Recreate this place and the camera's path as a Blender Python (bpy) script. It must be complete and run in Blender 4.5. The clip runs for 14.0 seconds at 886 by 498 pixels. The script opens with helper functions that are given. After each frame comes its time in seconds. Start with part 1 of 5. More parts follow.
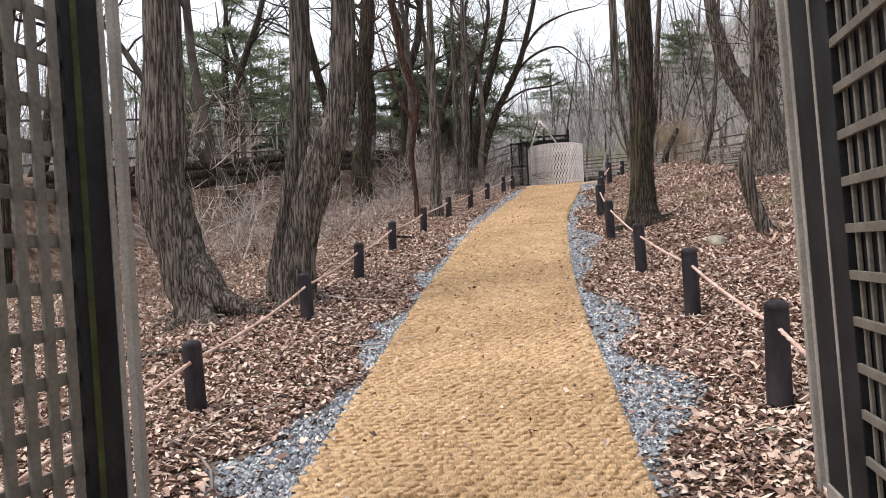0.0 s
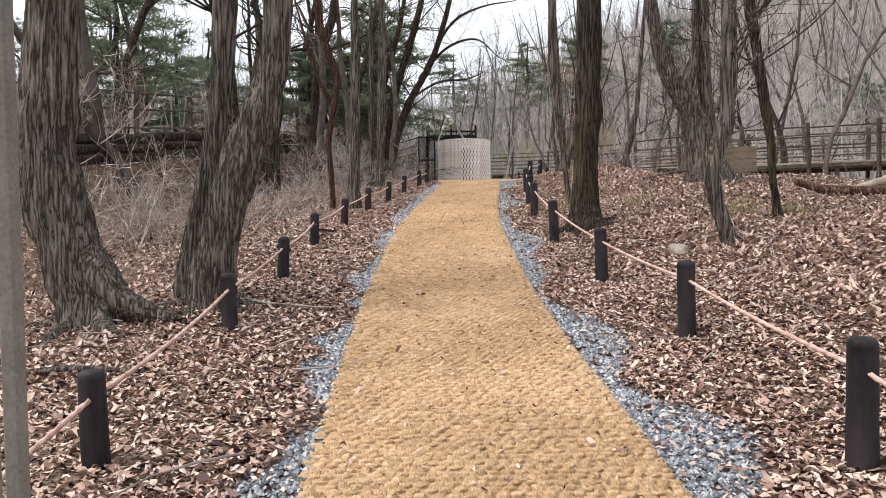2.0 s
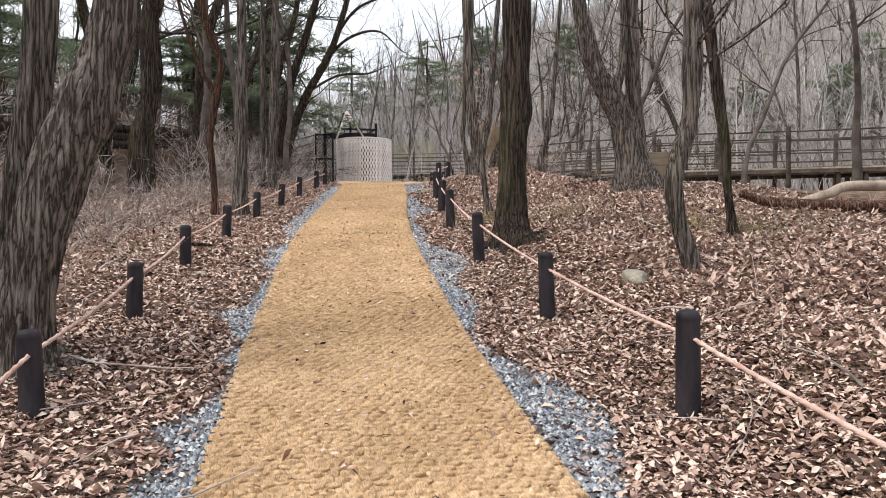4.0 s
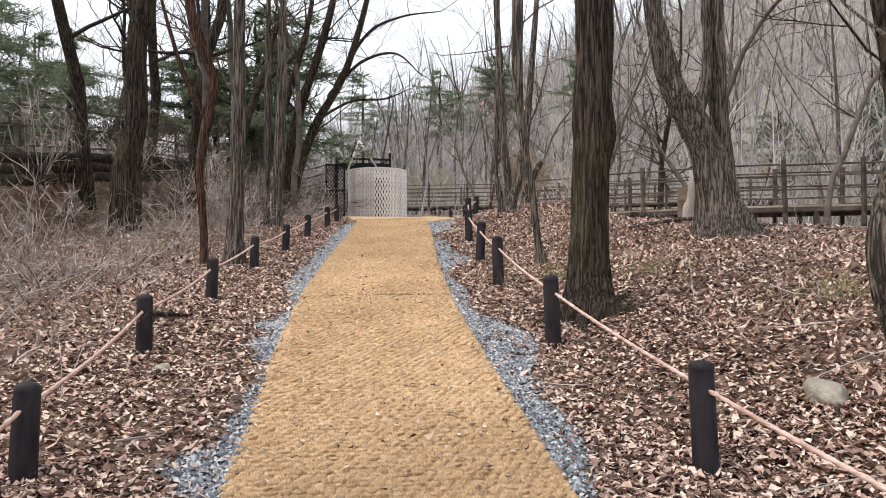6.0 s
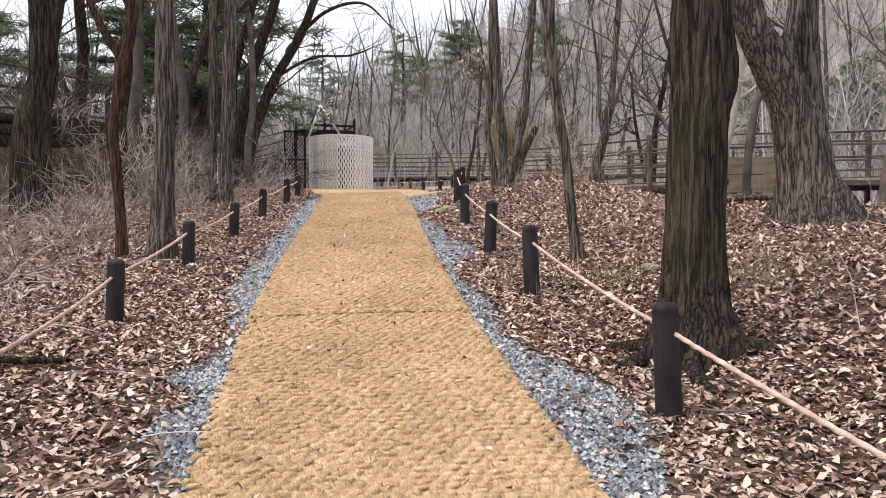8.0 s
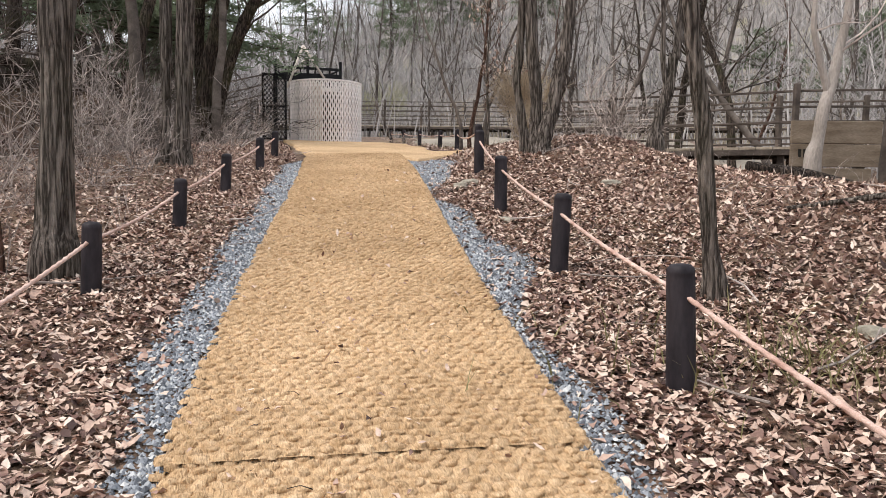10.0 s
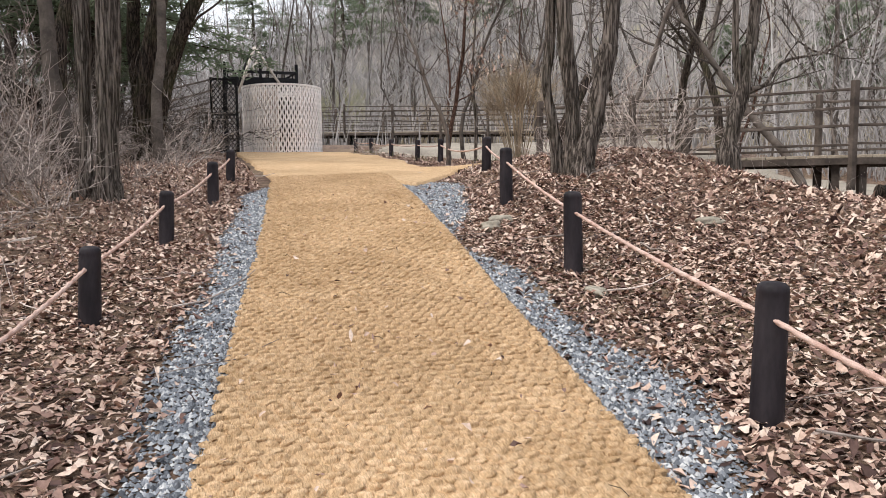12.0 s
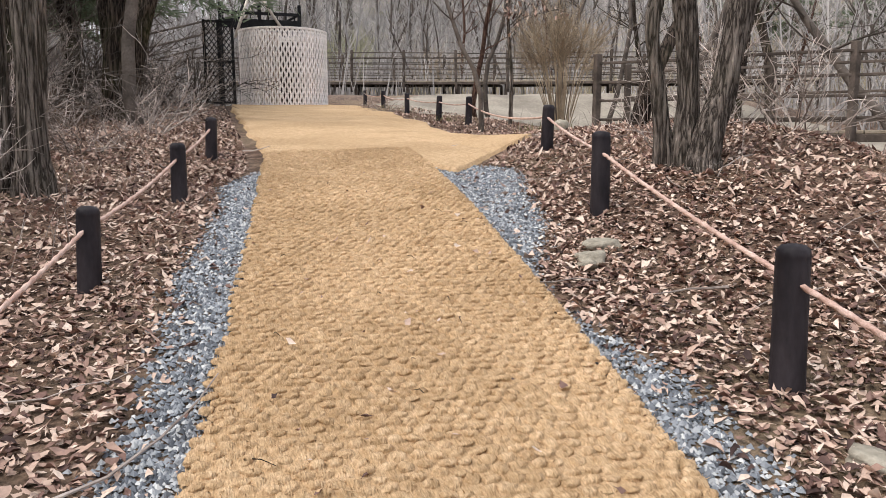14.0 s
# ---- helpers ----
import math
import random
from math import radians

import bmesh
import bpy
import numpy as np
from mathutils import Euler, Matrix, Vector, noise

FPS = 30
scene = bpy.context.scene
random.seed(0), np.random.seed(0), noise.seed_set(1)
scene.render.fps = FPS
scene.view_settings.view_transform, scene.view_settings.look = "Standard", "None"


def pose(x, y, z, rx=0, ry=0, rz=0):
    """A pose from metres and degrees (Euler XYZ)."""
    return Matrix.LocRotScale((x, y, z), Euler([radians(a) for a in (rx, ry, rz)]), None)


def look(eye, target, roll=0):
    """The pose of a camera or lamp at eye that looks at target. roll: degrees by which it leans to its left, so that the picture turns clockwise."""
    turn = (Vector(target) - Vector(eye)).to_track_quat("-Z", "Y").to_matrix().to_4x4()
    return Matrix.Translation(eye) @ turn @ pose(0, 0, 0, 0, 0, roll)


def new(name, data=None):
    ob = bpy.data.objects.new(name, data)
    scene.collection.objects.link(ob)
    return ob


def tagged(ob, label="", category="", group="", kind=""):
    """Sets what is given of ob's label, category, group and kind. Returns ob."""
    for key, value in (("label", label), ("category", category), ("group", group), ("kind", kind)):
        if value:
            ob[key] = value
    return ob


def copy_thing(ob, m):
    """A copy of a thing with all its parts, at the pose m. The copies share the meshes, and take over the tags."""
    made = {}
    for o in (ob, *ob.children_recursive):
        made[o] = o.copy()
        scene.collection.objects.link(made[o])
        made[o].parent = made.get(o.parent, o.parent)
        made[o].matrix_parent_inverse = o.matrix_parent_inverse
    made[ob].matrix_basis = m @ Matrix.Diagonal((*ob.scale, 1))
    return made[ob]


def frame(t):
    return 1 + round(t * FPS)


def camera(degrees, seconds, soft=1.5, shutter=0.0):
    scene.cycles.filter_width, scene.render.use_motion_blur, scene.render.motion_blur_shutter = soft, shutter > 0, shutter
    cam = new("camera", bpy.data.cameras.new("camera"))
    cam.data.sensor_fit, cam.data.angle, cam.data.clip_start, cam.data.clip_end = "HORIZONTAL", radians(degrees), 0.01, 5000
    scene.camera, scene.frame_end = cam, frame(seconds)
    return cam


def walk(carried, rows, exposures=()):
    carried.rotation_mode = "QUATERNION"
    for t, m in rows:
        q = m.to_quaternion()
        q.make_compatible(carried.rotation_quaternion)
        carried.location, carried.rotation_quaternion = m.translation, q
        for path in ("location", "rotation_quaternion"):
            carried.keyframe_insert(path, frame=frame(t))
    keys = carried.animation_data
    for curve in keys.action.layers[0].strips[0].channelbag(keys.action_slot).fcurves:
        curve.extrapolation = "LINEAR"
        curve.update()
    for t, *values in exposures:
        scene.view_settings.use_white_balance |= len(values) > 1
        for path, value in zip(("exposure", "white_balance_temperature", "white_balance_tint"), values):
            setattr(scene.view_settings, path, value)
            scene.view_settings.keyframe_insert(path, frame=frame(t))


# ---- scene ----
cam = camera(61.2, 14.0, soft=0.8)
PATH = [
    (0, (0.0, 0.0, 1.561), (-0.135, 1.995, 1.574), -2.8),
    (0.5, (-0.14, 0.223, 1.569), (-0.261, 2.219, 1.599), -2.1),
    (1, (-0.273, 0.524, 1.617), (-0.345, 2.523, 1.632), -1.6),
    (1.5, (-0.474, 0.79, 1.628), (-0.433, 2.79, 1.624), -1.1),
    (2, (-0.551, 1.019, 1.65), (-0.4, 3.013, 1.636), -0.7),
    (2.5, (-0.57, 1.34, 1.719), (-0.311, 3.322, 1.686), -0.8),
    (5, (-0.369, 3.776, 2.031), (0.072, 5.727, 2.042), -0.3),
    (5.5, (-0.316, 4.385, 2.148), (0.092, 6.342, 2.188), -0.2),
    (6, (-0.406, 5.033, 2.247), (-0.008, 6.992, 2.306), -0.3),
    (6.5, (-0.382, 5.695, 2.301), (0.027, 7.652, 2.357), -0.6),
    (7, (-0.396, 6.308, 2.359), (0.047, 8.258, 2.397), -0.8),
    (9.5, (-0.068, 9.596, 2.847), (0.469, 11.518, 2.711), 0.6),
    (10, (-0.044, 10.306, 2.965), (0.5, 12.224, 2.802), 0.6),
    (10.5, (-0.124, 10.947, 3.037), (0.443, 12.859, 2.877), 0.3),
    (11, (-0.107, 11.579, 3.121), (0.5, 13.478, 2.965), 0.0),
    (11.5, (-0.058, 12.169, 3.201), (0.579, 14.058, 3.044), -0.4),
    (12, (0.011, 12.812, 3.312), (0.671, 14.694, 3.154), -0.8),
    (12.5, (0.131, 13.403, 3.435), (0.796, 15.281, 3.26), -0.8),
    (13, (0.158, 14.03, 3.496), (0.82, 15.906, 3.295), -0.4),
    (13.5, (0.262, 14.604, 3.586), (0.914, 16.477, 3.333), 0.0),
    (14, (0.406, 15.155, 3.692), (1.048, 17.025, 3.393), -0.2),
]
walk(cam, [(t, look(eye, target, roll)) for t, eye, target, roll in PATH])

# ---------------------------------------------------------------- light
world = bpy.data.worlds.new("sky")
scene.world = world
world.use_nodes = True
wn = world.node_tree
SUN_EL, SUN_AZ = radians(58), radians(-98)
sky = wn.nodes.new("ShaderNodeTexSky")
sky.sky_type = "NISHITA"
sky.sun_disc = False
sky.sun_elevation, sky.sun_rotation = SUN_EL, SUN_AZ
sky.air_density, sky.dust_density, sky.ozone_density = 1.6, 6.0, 1.0
veil = wn.nodes.new("ShaderNodeMix")
veil.data_type = "RGBA"
veil.inputs[0].default_value = 0.72
veil.inputs[7].default_value = (9.6, 9.9, 10.6, 1)
wn.links.new(sky.outputs[0], veil.inputs[6])
wn.links.new(veil.outputs[2], wn.nodes["Background"].inputs[0])
wn.nodes["Background"].inputs[1].default_value = 0.094

sun = new("sun", bpy.data.lights.new("sun", "SUN"))
sun.data.energy, sun.data.angle, sun.data.color = 1.9, radians(38), (1.0, 0.95, 0.9)
sun.matrix_world = look((0, 0, 0), (-math.sin(SUN_AZ) * math.cos(SUN_EL), -math.cos(SUN_AZ) * math.cos(SUN_EL), -math.sin(SUN_EL)))
scene.view_settings.exposure = 0.63


# ---------------------------------------------------------------- materials
def nodes_of(name, rough=0.8, metal=0.0):
    m = bpy.data.materials.new(name)
    m.use_nodes = True
    b = m.node_tree.nodes["Principled BSDF"]
    b.inputs["Roughness"].default_value = rough
    b.inputs["Metallic"].default_value = metal
    b.inputs["Specular IOR Level"].default_value = 0.15
    return m, m.node_tree, b


def noise_node(nt, scale, detail=4.0, stretch=None, seed=0.0):
    tc = nt.nodes.new("ShaderNodeTexCoord")
    mp = nt.nodes.new("ShaderNodeMapping")
    if stretch:
        mp.inputs["Scale"].default_value = stretch
    mp.inputs["Location"].default_value = (seed, seed * 1.7, seed * 0.6)
    nz = nt.nodes.new("ShaderNodeTexNoise")
    nz.inputs["Scale"].default_value = scale
    nz.inputs["Detail"].default_value = detail
    nt.links.new(tc.outputs["Object"], mp.inputs[0])
    nt.links.new(mp.outputs[0], nz.inputs["Vector"])
    return nz


def ramp_node(nt, fac, stops):
    r = nt.nodes.new("ShaderNodeValToRGB")
    e = r.color_ramp.elements
    while len(e) < len(stops):
        e.new(0.5)
    for k, (p, c) in enumerate(stops):
        e[k].position, e[k].color = p, (*c, 1)
    nt.links.new(fac, r.inputs[0])
    return r


def mixed(nt, a, b, fac, mode="MIX"):
    m = nt.nodes.new("ShaderNodeMix")
    m.data_type, m.blend_type = "RGBA", mode
    for sock, v in ((m.inputs[6], a), (m.inputs[7], b)):
        if isinstance(v, tuple):
            sock.default_value = (*v, 1)
        else:
            nt.links.new(v, sock)
    if isinstance(fac, float):
        m.inputs[0].default_value = fac
    else:
        nt.links.new(fac, m.inputs[0])
    return m.outputs[2]


def bumped(nt, b, height, strength=0.5, distance=0.01):
    n = nt.nodes.new("ShaderNodeBump")
    n.inputs["Strength"].default_value, n.inputs["Distance"].default_value = strength, distance
    nt.links.new(height, n.inputs["Height"])
    nt.links.new(n.outputs[0], b.inputs["Normal"])


def scaled(nt, socket, k):
    n = nt.nodes.new("ShaderNodeMath")
    n.operation = "MULTIPLY"
    n.inputs[1].default_value = k
    nt.links.new(socket, n.inputs[0])
    return n.outputs[0]


def plain(name, dark, light, scale=6.0, rough=0.8, metal=0.0, stretch=None, bump=0.3, bscale=None, bdist=0.004, island=0.0, objvar=0.0):
    """Two-scale mottled material: broad stains, fine grain, fine relief."""
    m, nt, b = nodes_of(name, rough, metal)
    broad = noise_node(nt, scale, 5, stretch)
    fine = noise_node(nt, (bscale or scale * 9), 6, stretch, 3.1)
    r = ramp_node(nt, broad.outputs["Fac"], [(0.32, dark), (0.68, light)])
    g = ramp_node(nt, fine.outputs["Fac"], [(0.3, (0.62, 0.62, 0.62)), (0.7, (1.2, 1.2, 1.2))])
    c = mixed(nt, r.outputs[0], g.outputs[0], 0.6, "MULTIPLY")
    if island:
        geo = nt.nodes.new("ShaderNodeNewGeometry")
        v = ramp_node(nt, geo.outputs["Random Per Island"], [(0.0, (1 - island,) * 3), (1.0, (1 + island,) * 3)])
        c = mixed(nt, c, v.outputs[0], 1.0, "MULTIPLY")
    if objvar:
        oi = nt.nodes.new("ShaderNodeObjectInfo")
        v = ramp_node(nt, oi.outputs["Random"], [(0.0, (1 - objvar,) * 3), (1.0, (1 + objvar,) * 3)])
        c = mixed(nt, c, v.outputs[0], 1.0, "MULTIPLY")
    nt.links.new(c, b.inputs["Base Color"])
    if bump:
        bumped(nt, b, fine.outputs["Fac"], bump, bdist)
    return m


def bark_material(name, dark, light, moss=(0.10, 0.11, 0.04), moss_amount=0.25):
    m, nt, b = nodes_of(name, 0.92)
    wide = noise_node(nt, 9, 6, (3.0, 3.0, 0.20))
    off = nt.nodes.new("ShaderNodeMath")
    off.operation = "SUBTRACT"
    off.inputs[1].default_value = 0.5
    nt.links.new(wide.outputs["Fac"], off.inputs[0])
    fold = nt.nodes.new("ShaderNodeMath")
    fold.operation = "ABSOLUTE"
    nt.links.new(off.outputs[0], fold.inputs[0])
    fur = scaled(nt, fold.outputs[0], 4.0)
    fine = noise_node(nt, 42, 5, (1.5, 1.5, 0.3), 5.0)
    r = ramp_node(nt, fur, [(0.05, dark), (0.3, tuple(0.5 * p + 0.5 * q for p, q in zip(dark, light))), (0.85, light)])
    g = ramp_node(nt, fine.outputs["Fac"], [(0.3, (0.6, 0.6, 0.6)), (0.7, (1.2, 1.2, 1.2))])
    c = mixed(nt, r.outputs[0], g.outputs[0], 0.75, "MULTIPLY")
    patch = noise_node(nt, 1.6, 4, None, 8.0)
    k = ramp_node(nt, patch.outputs["Fac"], [(0.5, (0, 0, 0)), (0.72, (moss_amount,) * 3)])
    c = mixed(nt, c, moss, k.outputs[0])
    nt.links.new(c, b.inputs["Base Color"])
    add = nt.nodes.new("ShaderNodeMath")
    add.operation = "ADD"
    nt.links.new(fur, add.inputs[0])
    nt.links.new(fine.outputs["Fac"], add.inputs[1])
    bumped(nt, b, add.outputs[0], 1.0, 0.05)
    return m


def leaf_litter_material():
    m, nt, b = nodes_of("dry_leaf", 0.7)
    geo = nt.nodes.new("ShaderNodeNewGeometry")
    r = ramp_node(nt, geo.outputs["Random Per Island"],
                  [(0.0, (0.045, 0.028, 0.026)), (0.18, (0.18, 0.105, 0.087)), (0.42, (0.41, 0.275, 0.22)),
                   (0.75, (0.60, 0.45, 0.365)), (1.0, (0.75, 0.615, 0.52))])
    v = noise_node(nt, 60, 3)
    g = ramp_node(nt, v.outputs["Fac"], [(0.3, (0.7, 0.7, 0.7)), (0.7, (1.15, 1.15, 1.15))])
    c = mixed(nt, r.outputs[0], g.outputs[0], 0.7, "MULTIPLY")
    nt.links.new(c, b.inputs["Base Color"])
    b.inputs["Specular IOR Level"].default_value = 0.2
    return m


def gravel_material():
    m, nt, b = nodes_of("gravel", 0.75)
    geo = nt.nodes.new("ShaderNodeNewGeometry")
    r = ramp_node(nt, geo.outputs["Random Per Island"],
                  [(0.0, (0.08, 0.087, 0.1)), (0.4, (0.195, 0.212, 0.238)), (0.75, (0.35, 0.37, 0.395)), (1.0, (0.62, 0.625, 0.62))])
    nt.links.new(r.outputs[0], b.inputs["Base Color"])
    return m


def ground_material():
    """Brown soil and matted old leaves, with paler dry patches."""
    m, nt, b = nodes_of("forest_floor", 0.95)
    broad = noise_node(nt, 0.5, 5)
    mid = noise_node(nt, 7, 6, None, 2.0)
    fine = noise_node(nt, 38, 5, None, 4.0)
    r = ramp_node(nt, mid.outputs["Fac"], [(0.3, (0.055, 0.034, 0.026)), (0.5, (0.14, 0.09, 0.067)), (0.7, (0.30, 0.21, 0.16))])
    p = ramp_node(nt, broad.outputs["Fac"], [(0.45, (0, 0, 0)), (0.7, (0.5, 0.5, 0.5))])
    c = mixed(nt, r.outputs[0], (0.27, 0.21, 0.14), p.outputs[0])
    g = ramp_node(nt, fine.outputs["Fac"], [(0.3, (0.45, 0.45, 0.45)), (0.7, (1.35, 1.35, 1.35))])
    c = mixed(nt, c, g.outputs[0], 0.9, "MULTIPLY")
    # the ground blends to pale grey by distance from the origin, 42 to 60 m
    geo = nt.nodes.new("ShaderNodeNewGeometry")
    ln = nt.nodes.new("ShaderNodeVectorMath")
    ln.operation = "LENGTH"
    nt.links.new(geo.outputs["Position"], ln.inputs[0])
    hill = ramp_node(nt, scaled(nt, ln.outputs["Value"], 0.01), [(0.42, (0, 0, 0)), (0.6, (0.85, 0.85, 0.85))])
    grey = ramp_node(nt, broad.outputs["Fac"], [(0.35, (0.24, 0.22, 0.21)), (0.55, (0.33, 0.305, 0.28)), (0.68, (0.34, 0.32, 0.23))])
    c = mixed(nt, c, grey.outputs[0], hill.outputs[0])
    nt.links.new(c, b.inputs["Base Color"])
    bumped(nt, b, fine.outputs["Fac"], 0.8, 0.04)
    return m


def coir_material():
    m, nt, b = nodes_of("coir", 0.95)
    broad = noise_node(nt, 0.9, 4)
    tuft = noise_node(nt, 26, 4, None, 2.0)
    fibre = noise_node(nt, 190, 4, (1.0, 0.16, 0.5), 6.0)
    r = ramp_node(nt, tuft.outputs["Fac"], [(0.3, (0.475, 0.33, 0.19)), (0.5, (0.57, 0.408, 0.25)), (0.72, (0.655, 0.49, 0.322))])
    p = ramp_node(nt, broad.outputs["Fac"], [(0.4, (0.9, 0.88, 0.86)), (0.66, (1.1, 1.1, 1.12))])
    c = mixed(nt, r.outputs[0], p.outputs[0], 1.0, "MULTIPLY")
    g = ramp_node(nt, fibre.outputs["Fac"], [(0.3, (0.7, 0.66, 0.6)), (0.66, (1.2, 1.2, 1.2))])
    c = mixed(nt, c, g.outputs[0], 0.9, "MULTIPLY")
    geo = nt.nodes.new("ShaderNodeNewGeometry")
    v = ramp_node(nt, geo.outputs["Random Per Island"], [(0.0, (0.9, 0.88, 0.85)), (1.0, (1.1, 1.1, 1.1))])
    c = mixed(nt, c, v.outputs[0], 1.0, "MULTIPLY")
    nt.links.new(c, b.inputs["Base Color"])
    bumped(nt, b, fibre.outputs["Fac"], 1.0, 0.011)
    b.inputs["Specular IOR Level"].default_value = 0.1
    return m


GROUND = ground_material()
COIR = coir_material()
LEAF = leaf_litter_material()
GRAVEL = gravel_material()
BARK = bark_material("bark_grey_brown", (0.052, 0.042, 0.036), (0.39, 0.33, 0.288), moss_amount=0.1)
BARK_DARK = bark_material("bark_dark", (0.018, 0.014, 0.012), (0.165, 0.125, 0.1), moss_amount=0.35)
BARK_RED = bark_material("bark_red_brown", (0.05, 0.026, 0.02), (0.22, 0.125, 0.09), moss_amount=0.05)
BARK_FAR = plain("bark_far", (0.06, 0.05, 0.044), (0.15, 0.125, 0.108), 3, 0.95, objvar=0.3, bump=0)
TWIG = plain("twig", (0.20, 0.16, 0.14), (0.58, 0.505, 0.46), 4, 0.9, bump=0, island=0.45)
# distant haze is put into this colour: paler, greyer and more even wood
HAZED_WOOD = plain("hazed_wood", (0.225, 0.21, 0.205), (0.49, 0.462, 0.448), 0.07, 0.95, bump=0, island=0.25)
NEEDLE = plain("needles", (0.105, 0.13, 0.09), (0.23, 0.265, 0.18), 1.2, 0.7, bump=0, island=0.35)
thin = NEEDLE.node_tree.nodes.new("ShaderNodeBsdfTranslucent")
thin.inputs[0].default_value = (0.16, 0.20, 0.125, 1)
half = NEEDLE.node_tree.nodes.new("ShaderNodeMixShader")
half.inputs[0].default_value = 0.5
NEEDLE.node_tree.links.new(NEEDLE.node_tree.nodes["Principled BSDF"].outputs[0], half.inputs[1])
NEEDLE.node_tree.links.new(thin.outputs[0], half.inputs[2])
NEEDLE.node_tree.links.new(half.outputs[0], NEEDLE.node_tree.nodes["Material Output"].inputs[0])
TWIG_TAN = plain("twig_tan", (0.27, 0.21, 0.15), (0.50, 0.41, 0.30), 2, 0.9, bump=0, island=0.3)
TWIG_OLIVE = plain("twig_olive", (0.22, 0.22, 0.12), (0.42, 0.41, 0.25), 0.6, 0.9, bump=0, island=0.3)
POST = plain("post_charred", (0.014, 0.012, 0.015), (0.045, 0.038, 0.043), 7, 0.55, stretch=(1, 1, 0.35), bump=0.4, bscale=60)
ROPE = plain("rope", (0.44, 0.275, 0.225), (0.69, 0.52, 0.45), 9, 0.85, bump=0.4, bscale=180, bdist=0.002)
RAIL = plain("weathered_rail", (0.045, 0.036, 0.031), (0.15, 0.122, 0.104), 3, 0.85, stretch=(1, 1, 1), bump=0.3, objvar=0.25)
DECK = plain("deck_board", (0.30, 0.25, 0.19), (0.50, 0.43, 0.34), 3, 0.85, objvar=0.2)
WHITE_SLAT = plain("pale_slat", (0.78, 0.71, 0.68), (0.89, 0.84, 0.815), 2.2, 0.6, bump=0.1, objvar=0.08)
PALE_PANEL = plain("pale_panel", (0.60, 0.48, 0.43), (0.74, 0.62, 0.56), 2.0, 0.7, bump=0.1)
# dark colour that paints the shade inside the round screen
SHADE_IN = plain("inside_shade", (0.03, 0.024, 0.02), (0.075, 0.06, 0.05), 4, 0.85)
BLACK_STEEL = plain("black_steel", (0.008, 0.008, 0.009), (0.02, 0.02, 0.022), 5, 0.7, 0.0, bump=0.1)
BLACK_STEEL.node_tree.nodes["Principled BSDF"].inputs["Specular IOR Level"].default_value = 0.12
GATE_BEIGE = plain("gate_paint", (0.20, 0.182, 0.165), (0.31, 0.285, 0.26), 4, 0.55, bump=0.15, bscale=90)
GATE_BARS = plain("gate_bars", (0.105, 0.094, 0.082), (0.17, 0.155, 0.135), 5, 0.6, bump=0.15)
GATE_MOSS = plain("gate_algae", (0.018, 0.022, 0.008), (0.05, 0.062, 0.02), 6, 0.7, bump=0.2)
STONE = plain("stone", (0.22, 0.20, 0.16), (0.46, 0.42, 0.35), 5, 0.9, bump=0.6, bscale=30, bdist=0.02, objvar=0.15)
SIGN_WOOD = plain("sign_board", (0.165, 0.125, 0.088), (0.275, 0.22, 0.165), 3, 0.8, stretch=(1, 1, 4), bump=0.2)
INK = plain("sign_ink", (0.02, 0.018, 0.015), (0.04, 0.035, 0.03), 8, 0.8, bump=0)
LOG = bark_material("log_bark", (0.07, 0.032, 0.022), (0.36, 0.21, 0.15), moss_amount=0.1)
PALE_WOOD = plain("pale_dead_wood", (0.38, 0.33, 0.28), (0.62, 0.56, 0.50), 4, 0.9, stretch=(1, 1, 0.3))
DEAD_WOOD = plain("dead_wood", (0.26, 0.20, 0.155), (0.46, 0.375, 0.30), 4, 0.9, stretch=(1, 1, 0.3))
PALE_BARK = plain("pale_bark", (0.27, 0.235, 0.205), (0.46, 0.41, 0.37), 5, 0.9, stretch=(1, 1, 0.3), bump=0.4, bscale=50)
REED = plain("dry_reed", (0.30, 0.25, 0.17), (0.52, 0.45, 0.33), 0.4, 0.9, bump=0, island=0.3)
GRASS = plain("dry_grass", (0.13, 0.13, 0.055), (0.32, 0.28, 0.15), 2, 0.8, bump=0, island=0.3)
SAND = plain("tan_bank", (0.20, 0.175, 0.145), (0.33, 0.295, 0.245), 0.6, 0.95, bump=0.4, bscale=12, bdist=0.03)


# ---------------------------------------------------------------- mesh helpers
def mesh_from(name, verts, faces, mat, smooth=False):
    me = bpy.data.meshes.new(name)
    if isinstance(verts, np.ndarray):
        verts = verts.tolist()
    if isinstance(faces, np.ndarray):
        faces = faces.tolist()
    me.from_pydata(verts, [], faces)
    me.materials.append(mat)
    if smooth:
        me.shade_smooth()
    return me


def part(name, bm, material, parent=None, label=""):
    me = bpy.data.meshes.new(name)
    bm.to_mesh(me)
    bm.free()
    me.materials.append(material)
    ob = new(name, me)
    if parent:
        ob.parent = parent
    if label:
        tagged(ob, label)
    return ob


def under(name, me, parent, label=""):
    ob = new(name, me)
    ob.parent = parent
    if label:
        tagged(ob, label)
    return ob


def empty_at(name, x, y, z, rz=0.0):
    ob = new(name)
    ob.matrix_world = pose(x, y, z, 0, 0, rz)
    ob.empty_display_size = 0.2
    return ob


def box(sx, sy, sz, bevel=0.004, at=(0, 0, 0)):
    bm = bmesh.new()
    bmesh.ops.create_cube(bm, size=1.0, matrix=Matrix.Translation(at) @ Matrix.Diagonal((sx, sy, sz, 1)))
    if bevel:
        bmesh.ops.bevel(bm, geom=bm.edges[:], offset=bevel, segments=1, affect="EDGES")
    return bm


